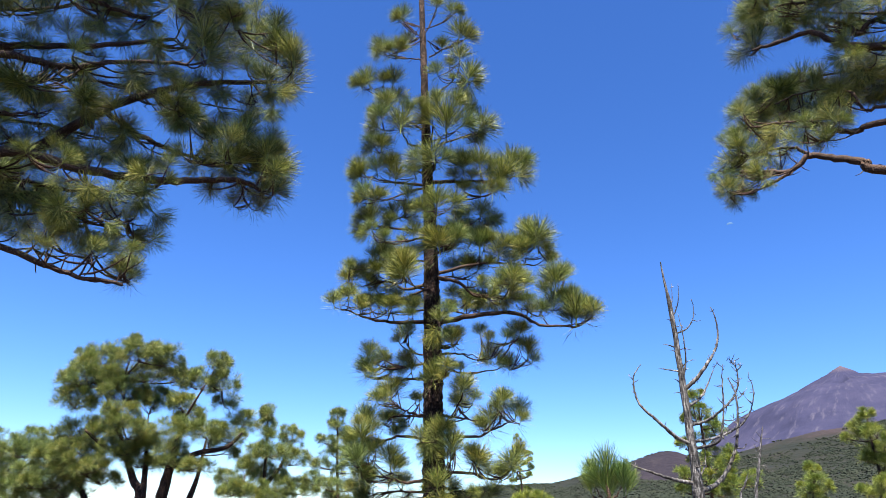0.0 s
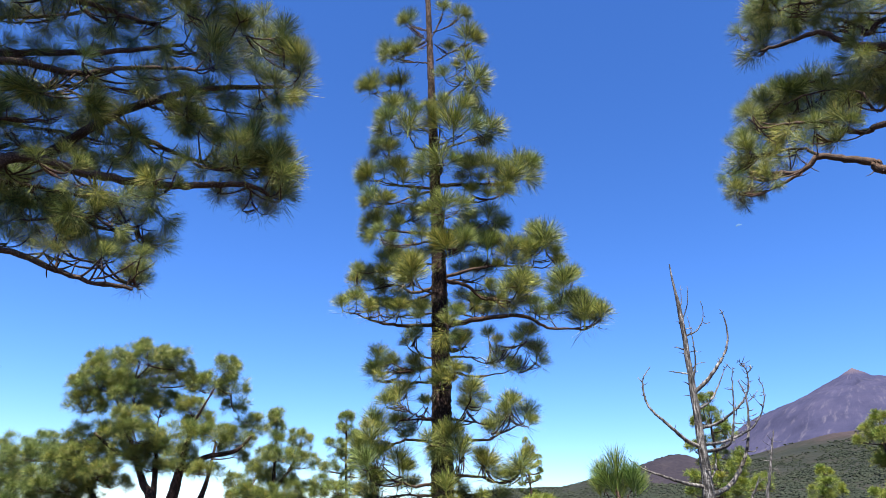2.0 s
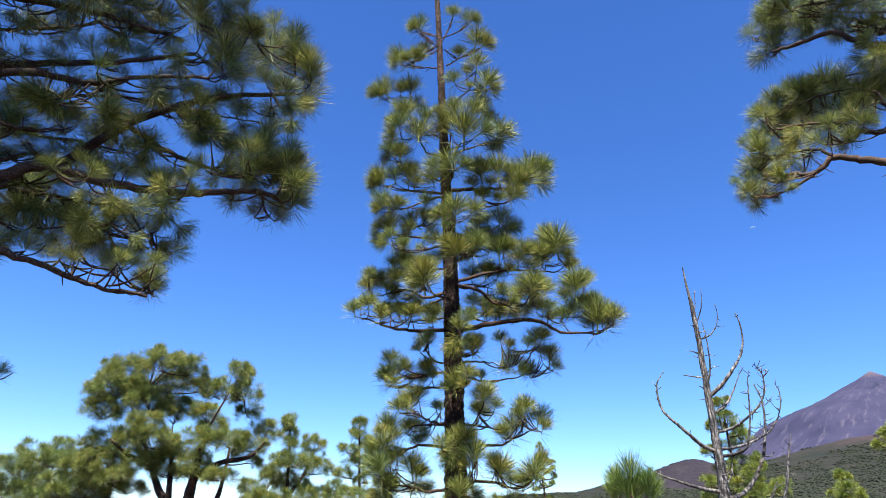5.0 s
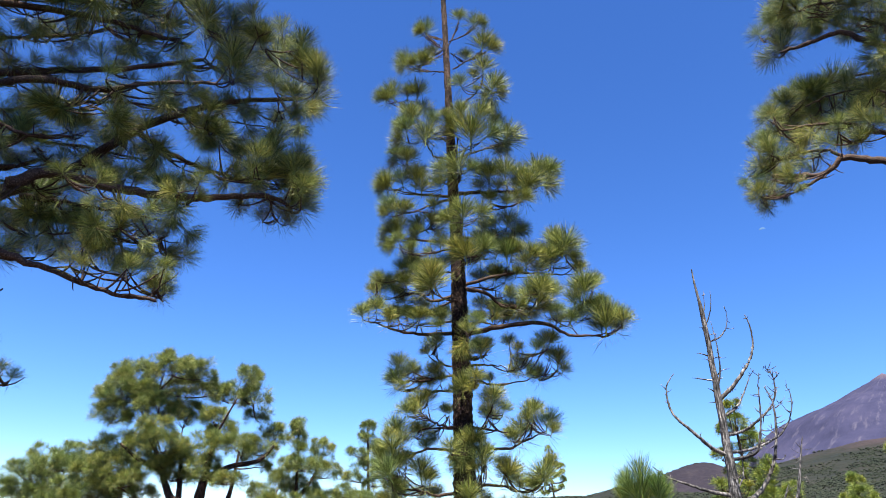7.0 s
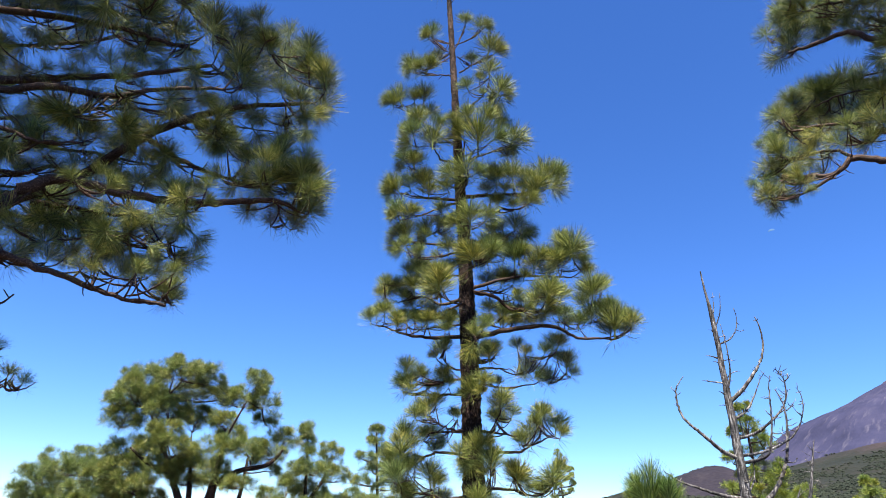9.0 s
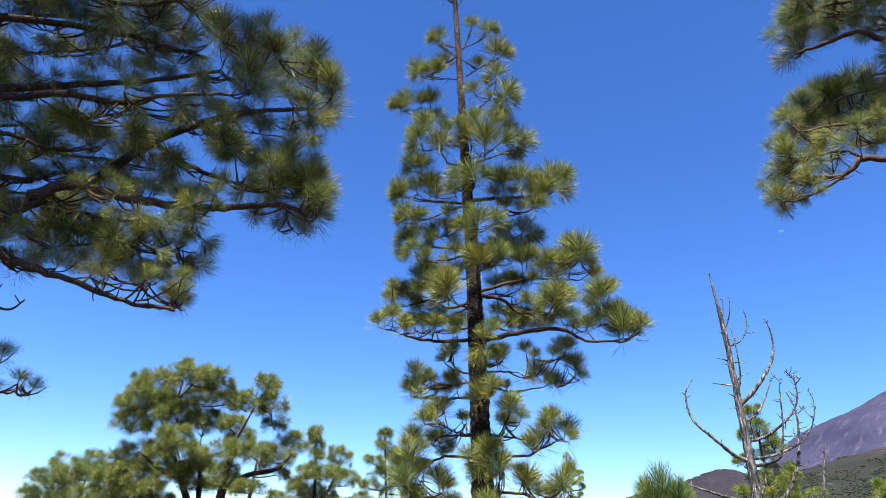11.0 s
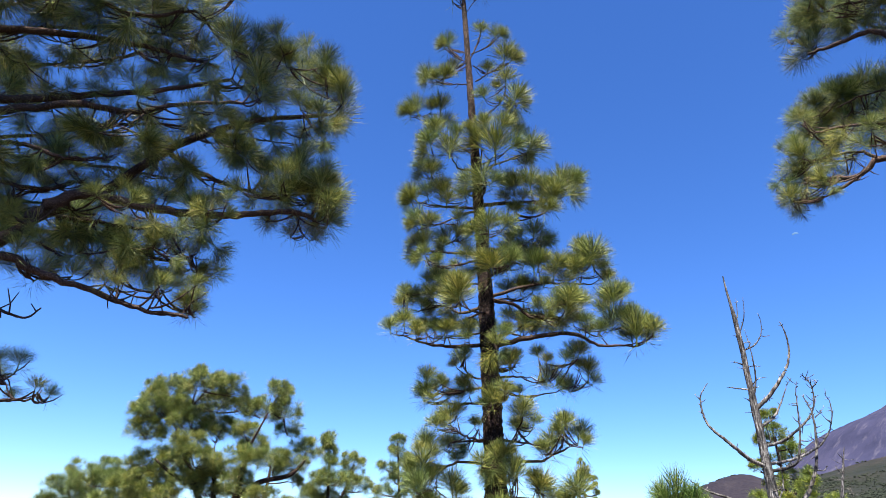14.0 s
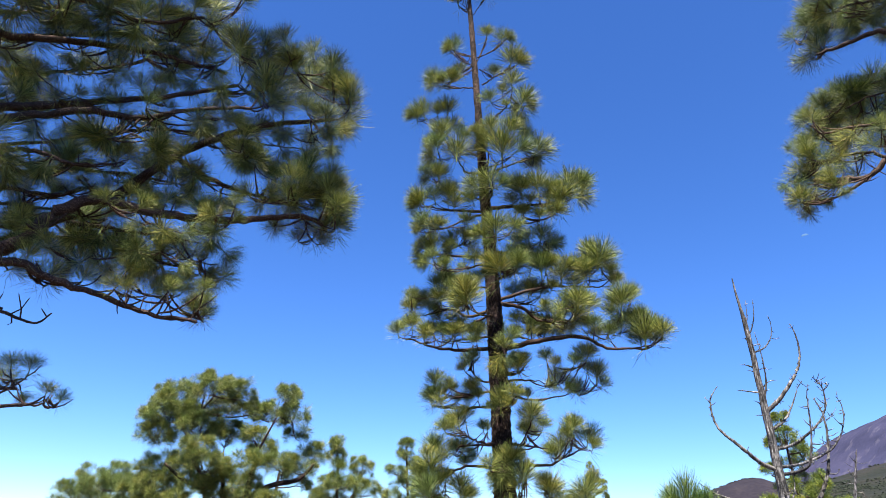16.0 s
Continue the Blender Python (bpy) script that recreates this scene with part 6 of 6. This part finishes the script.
branch(sapling, [(-0.01, 0, 1.74), (-0.01, 0, 1.78)], 0.012, [
    (0.01, 0.04, 1.82, 0.58),
], 106, 0.9, YOUNG_TUFTS, snags=0, fill=0)
branch(sapling, [(-0.01, 0, 1.74), (0.06, 0, 1.77)], 0.012, [
    (0.2, 0.05, 1.87, 0.5), (-0.17, 0.04, 1.87, 0.46),
], 107, 0.9, YOUNG_TUFTS, snags=0, fill=0)
# dead tree
dead_tree = pine_tree("bare dead pine, bleached silver-grey with upswept broken limbs", 4.60, 12.00, [
    (0.05, 0, -0.2, 0.16), (0.04, 0, 0.9, 0.13), (0.04, 0, 2.03, 0.101), (0.04, 0, 2.31, 0.092), (0.04, 0, 2.62, 0.084),
    (0.03, 0, 2.93, 0.077), (0.02, 0, 3.25, 0.070), (0.02, 0, 3.58, 0.066), (0, 0, 3.91, 0.062), (-0, 0, 4.25, 0.057),
    (-0.02, 0, 4.56, 0.053), (-0.02, 0, 4.91, 0.048), (-0.04, 0, 5.23, 0.046), (-0.06, 0, 5.6, 0.042), (-0.09, 0, 5.89, 0.026),
    (-0.12, 0, 6.17, 0.020), (-0.14, 0, 6.49, 0.011),
], "", 12, DEADWOOD, "dead_tree", "dead tree")
dead_limb(dead_tree, [(-0.03, 0, 2.24), (-0.38, -0.2, 2.27), (-0.71, -0.4, 2.33), (-0.98, -0.4, 2.41), (-1.19, -0.4, 2.48), (-1.31, -0.4, 2.56), (-1.44, -0.4, 2.65)], 0.052, 200, 7, 0.08)
dead_limb(dead_tree, [(-0.02, 0, 2.93), (-0.31, -0.15, 3.02), (-0.54, -0.3, 3.17), (-0.73, -0.3, 3.34), (-0.93, -0.3, 3.53), (-1.01, -0.3, 3.75), (-1.02, -0.3, 4.02), (-0.97, -0.3, 4.14), (-0.86, -0.3, 4.29)], 0.055, 201, 9, 0.09)
dead_limb(dead_tree, [(-1.02, -0.3, 4), (-1.06, -0.3, 4.05), (-1.11, -0.3, 4.09)], 0.018, 202, 1, 0.05)
dead_limb(dead_tree, [(-0.02, 0, 3.91), (0.09, 0, 3.95), (0.27, -0.1, 4.13), (0.43, -0.2, 4.35), (0.6, -0.2, 4.59), (0.69, -0.2, 4.79), (0.73, -0.2, 5.01), (0.72, -0.2, 5.28), (0.66, -0.2, 5.48)], 0.065, 203, 14, 0.12)
dead_limb(dead_tree, [(-0, 0, 3.58), (0.11, 0, 3.62), (0.34, 0.1, 3.77), (0.52, 0.2, 3.98), (0.63, 0.2, 4.18), (0.73, 0.2, 4.38), (0.83, 0.2, 4.51)], 0.039, 204, 9, 0.11)
dead_limb(dead_tree, [(0.01, 0, 3.23), (0.13, 0, 3.27), (0.31, -0.15, 3.32), (0.47, -0.3, 3.44), (0.7, -0.3, 3.63), (0.86, -0.3, 3.83), (0.92, -0.3, 4.04), (0.93, -0.3, 4.25), (0.86, -0.3, 4.38), (0.79, -0.3, 4.46)], 0.045, 205, 16, 0.2, mat=DEADWOOD)
dead_limb(dead_tree, [(0.93, -0.3, 4.21), (1.01, -0.3, 4.32), (0.95, -0.3, 4.38)], 0.016, 206, 2, 0.08, mat=DEADWOOD)
dead_limb(dead_tree, [(0.01, 0, 2.92), (0.11, 0, 2.96), (0.47, 0.15, 3.03), (0.84, 0.3, 3.16), (1.12, 0.3, 3.31), (1.33, 0.3, 3.55), (1.45, 0.3, 3.83), (1.47, 0.3, 4.09), (1.42, 0.3, 4.22)], 0.045, 207, 16, 0.2, mat=DEADWOOD)
dead_limb(dead_tree, [(0, 0, 2.81), (0.14, 0, 2.85), (0.27, -0.2, 2.87), (0.38, -0.4, 2.95), (0.46, -0.4, 3.17), (0.53, -0.4, 3.49), (0.57, -0.4, 3.85), (0.59, -0.4, 4.1), (0.64, -0.4, 4.31)], 0.050, 208, 16, 0.19, mat=DEADWOOD)
dead_limb(dead_tree, [(-0, 0, 2.11), (0.32, 0.2, 2.17), (0.63, 0.4, 2.32), (0.84, 0.4, 2.58), (0.99, 0.4, 2.87), (1.08, 0.4, 3.16), (1.14, 0.4, 3.49), (1.17, 0.4, 3.84), (1.13, 0.4, 4.05), (1.05, 0.4, 4.23)], 0.071, 209, 16, 0.18)
dead_limb(dead_tree, [(-0.07, 0, 5.35), (0.01, 0, 5.39), (0.09, -0.05, 5.61), (0.11, -0.1, 5.83), (0.12, -0.1, 6)], 0.024, 210, 5, 0.09, mat=DEADWOOD)
dead_limb(dead_tree, [(-0.07, 0, 4.96), (0.03, 0, 5), (0.24, 0.05, 5.11), (0.4, 0.1, 5.32), (0.45, 0.1, 5.55), (0.43, 0.1, 5.74)], 0.029, 211, 7, 0.1, mat=DEADWOOD)
dead_limb(dead_tree, [(0.41, 0.1, 5.3), (0.49, 0.1, 5.28), (0.56, 0.1, 5.33)], 0.013, 212, 1, 0.05, mat=DEADWOOD)
dead_limb(dead_tree, [(-0.03, 0, 4.13), (0.04, 0, 4.17), (0.08, -0.1, 4.45), (0.05, -0.2, 4.73), (0.04, -0.2, 5.04), (0, -0.2, 5.33)], 0.034, 213, 9, 0.1)
dead_limb(dead_tree, [(-0.08, 0, 5.59), (-0.01, 0, 5.63), (0.03, 0.03, 5.87), (0.05, 0.05, 6.05)], 0.021, 214, 4, 0.08)
dead_limb(dead_tree, [(-0.08, 0, 4.72), (-0.19, -0.05, 4.74), (-0.32, -0.1, 4.74)], 0.024, 215, 2, 0.05)
dead_limb(dead_tree, [(-0.06, 0, 4.25), (-0.33, -0.05, 4.27), (-0.46, -0.1, 4.27)], 0.024, 216, 1, 0.05)
dead_limb(dead_tree, [(-0.04, 0, 4.03), (-0.11, -0.03, 4.07), (-0.18, -0.05, 4.09)], 0.024, 217, 0, 0.05, mat=DEADWOOD)
dead_limb(dead_tree, [(-0.03, 0, 3.83), (-0.12, -0.03, 3.84), (-0.21, -0.05, 3.82)], 0.018, 218, 1, 0.05, mat=DEADWOOD)
dead_limb(dead_tree, [(-0.04, 0, 4.29), (0.03, 0, 4.33), (0.13, -0.07, 4.43), (0.25, -0.15, 4.44)], 0.024, 219, 3, 0.07)
dead_limb(dead_tree, [(-0.09, 0, 5.24), (-0.11, -0.03, 5.26), (-0.18, -0.05, 5.26)], 0.018, 220, 0, 0.05, mat=DEADWOOD)
dead_limb(dead_tree, [(-0.07, 0, 5.09), (0.03, 0, 5.13), (0.07, -0.05, 5.13), (0.1, -0.1, 5.14)], 0.018, 221, 1, 0.05)
dead_limb(dead_tree, [(-0.07, 0, 4.63), (-0.14, -0.05, 4.64), (-0.21, -0.1, 4.63)], 0.016, 222, 0, 0.05, mat=DEADWOOD)
dead_limb(dead_tree, [(-0.06, 0, 4.65), (0.12, 0, 4.69), (0.16, -0.1, 4.65), (0.19, -0.2, 4.64)], 0.016, 223, 1, 0.05)
dead_limb(dead_tree, [(0.01, 0, 3.27), (0.16, 0, 3.31), (0.13, -0.05, 3.49), (0.1, -0.1, 3.62)], 0.034, 224, 2, 0.06)
dead_limb(dead_tree, [(-0, 0, 2.33), (0.11, 0, 2.37), (0.27, 0.1, 2.59), (0.34, 0.2, 2.88), (0.37, 0.2, 3.12)], 0.031, 225, 4, 0.1)
dead_limb(dead_tree, [(0, 0, 2.66), (0.03, -0.1, 2.51), (0.14, -0.2, 2.56)], 0.031, 226, 3, 0.08, mat=DEADWOOD)
dead_limb(dead_tree, [(0.84, 0, 2.87), (1.05, 0.2, 2.88), (1.23, 0.4, 2.98)], 0.021, 227, 2, 0.06, mat=DEADWOOD)
dead_limb(dead_tree, [(0.7, 0, 3.35), (0.76, -0.15, 3.33), (0.85, -0.3, 3.37)], 0.018, 228, 4, 0.1, mat=DEADWOOD)
dead_limb(dead_tree, [(1.01, 0, 3.76), (1.22, 0.2, 3.89), (1.41, 0.4, 4.06)], 0.016, 229, 4, 0.12, mat=DEADWOOD)
thin_snag = pine_tree("thin weathered dead trunk bristling with short twigs", 9.45, 20.00, [
    (0, 0, -0.2, 0.06), (-0.02, 0, 2.17, 0.052), (0.15, 0, 2.96, 0.042), (0.36, 0, 3.77, 0.028),
    (0.53, 0, 4.36, 0.008),
], "snags", 8, DEADWOOD, "dead_snag", "dead tree")
dead_limb(thin_snag, [(0.21, 0, 3.2), (0.43, 0, 3.19), (0.46, 0, 3)], 0.02, 124, 4, 0.25)
dead_limb(thin_snag, [(0.31, 0, 3.61), (0.15, 0, 3.77)], 0.014, 125, 4, 0.25)
dead_limb(thin_snag, [(0.02, 0, 2.4), (0.16, 0, 3.0), (0.36, 0, 3.78), (0.5, 0, 4.3)], 0.03, 130, 16, 0.34, mat=DEADWOOD)
low_snag = pine_tree("thin weathered dead trunk with a few stubs", 9.88, 22.00, [
    (0, 0, -0.2, 0.04), (-0.02, 0, 2.21, 0.04), (0.17, 0, 2.73, 0.04), (0.35, 0, 3.12, 0.01),
], "snags", 8, DEADWOOD, "dead_snag", "dead tree")
dead_limb(low_snag, [(0.26, 0, 2.91), (0.49, 0, 3.05), (0.74, 0, 3.13)], 0.02, 127, 4, 0.25)
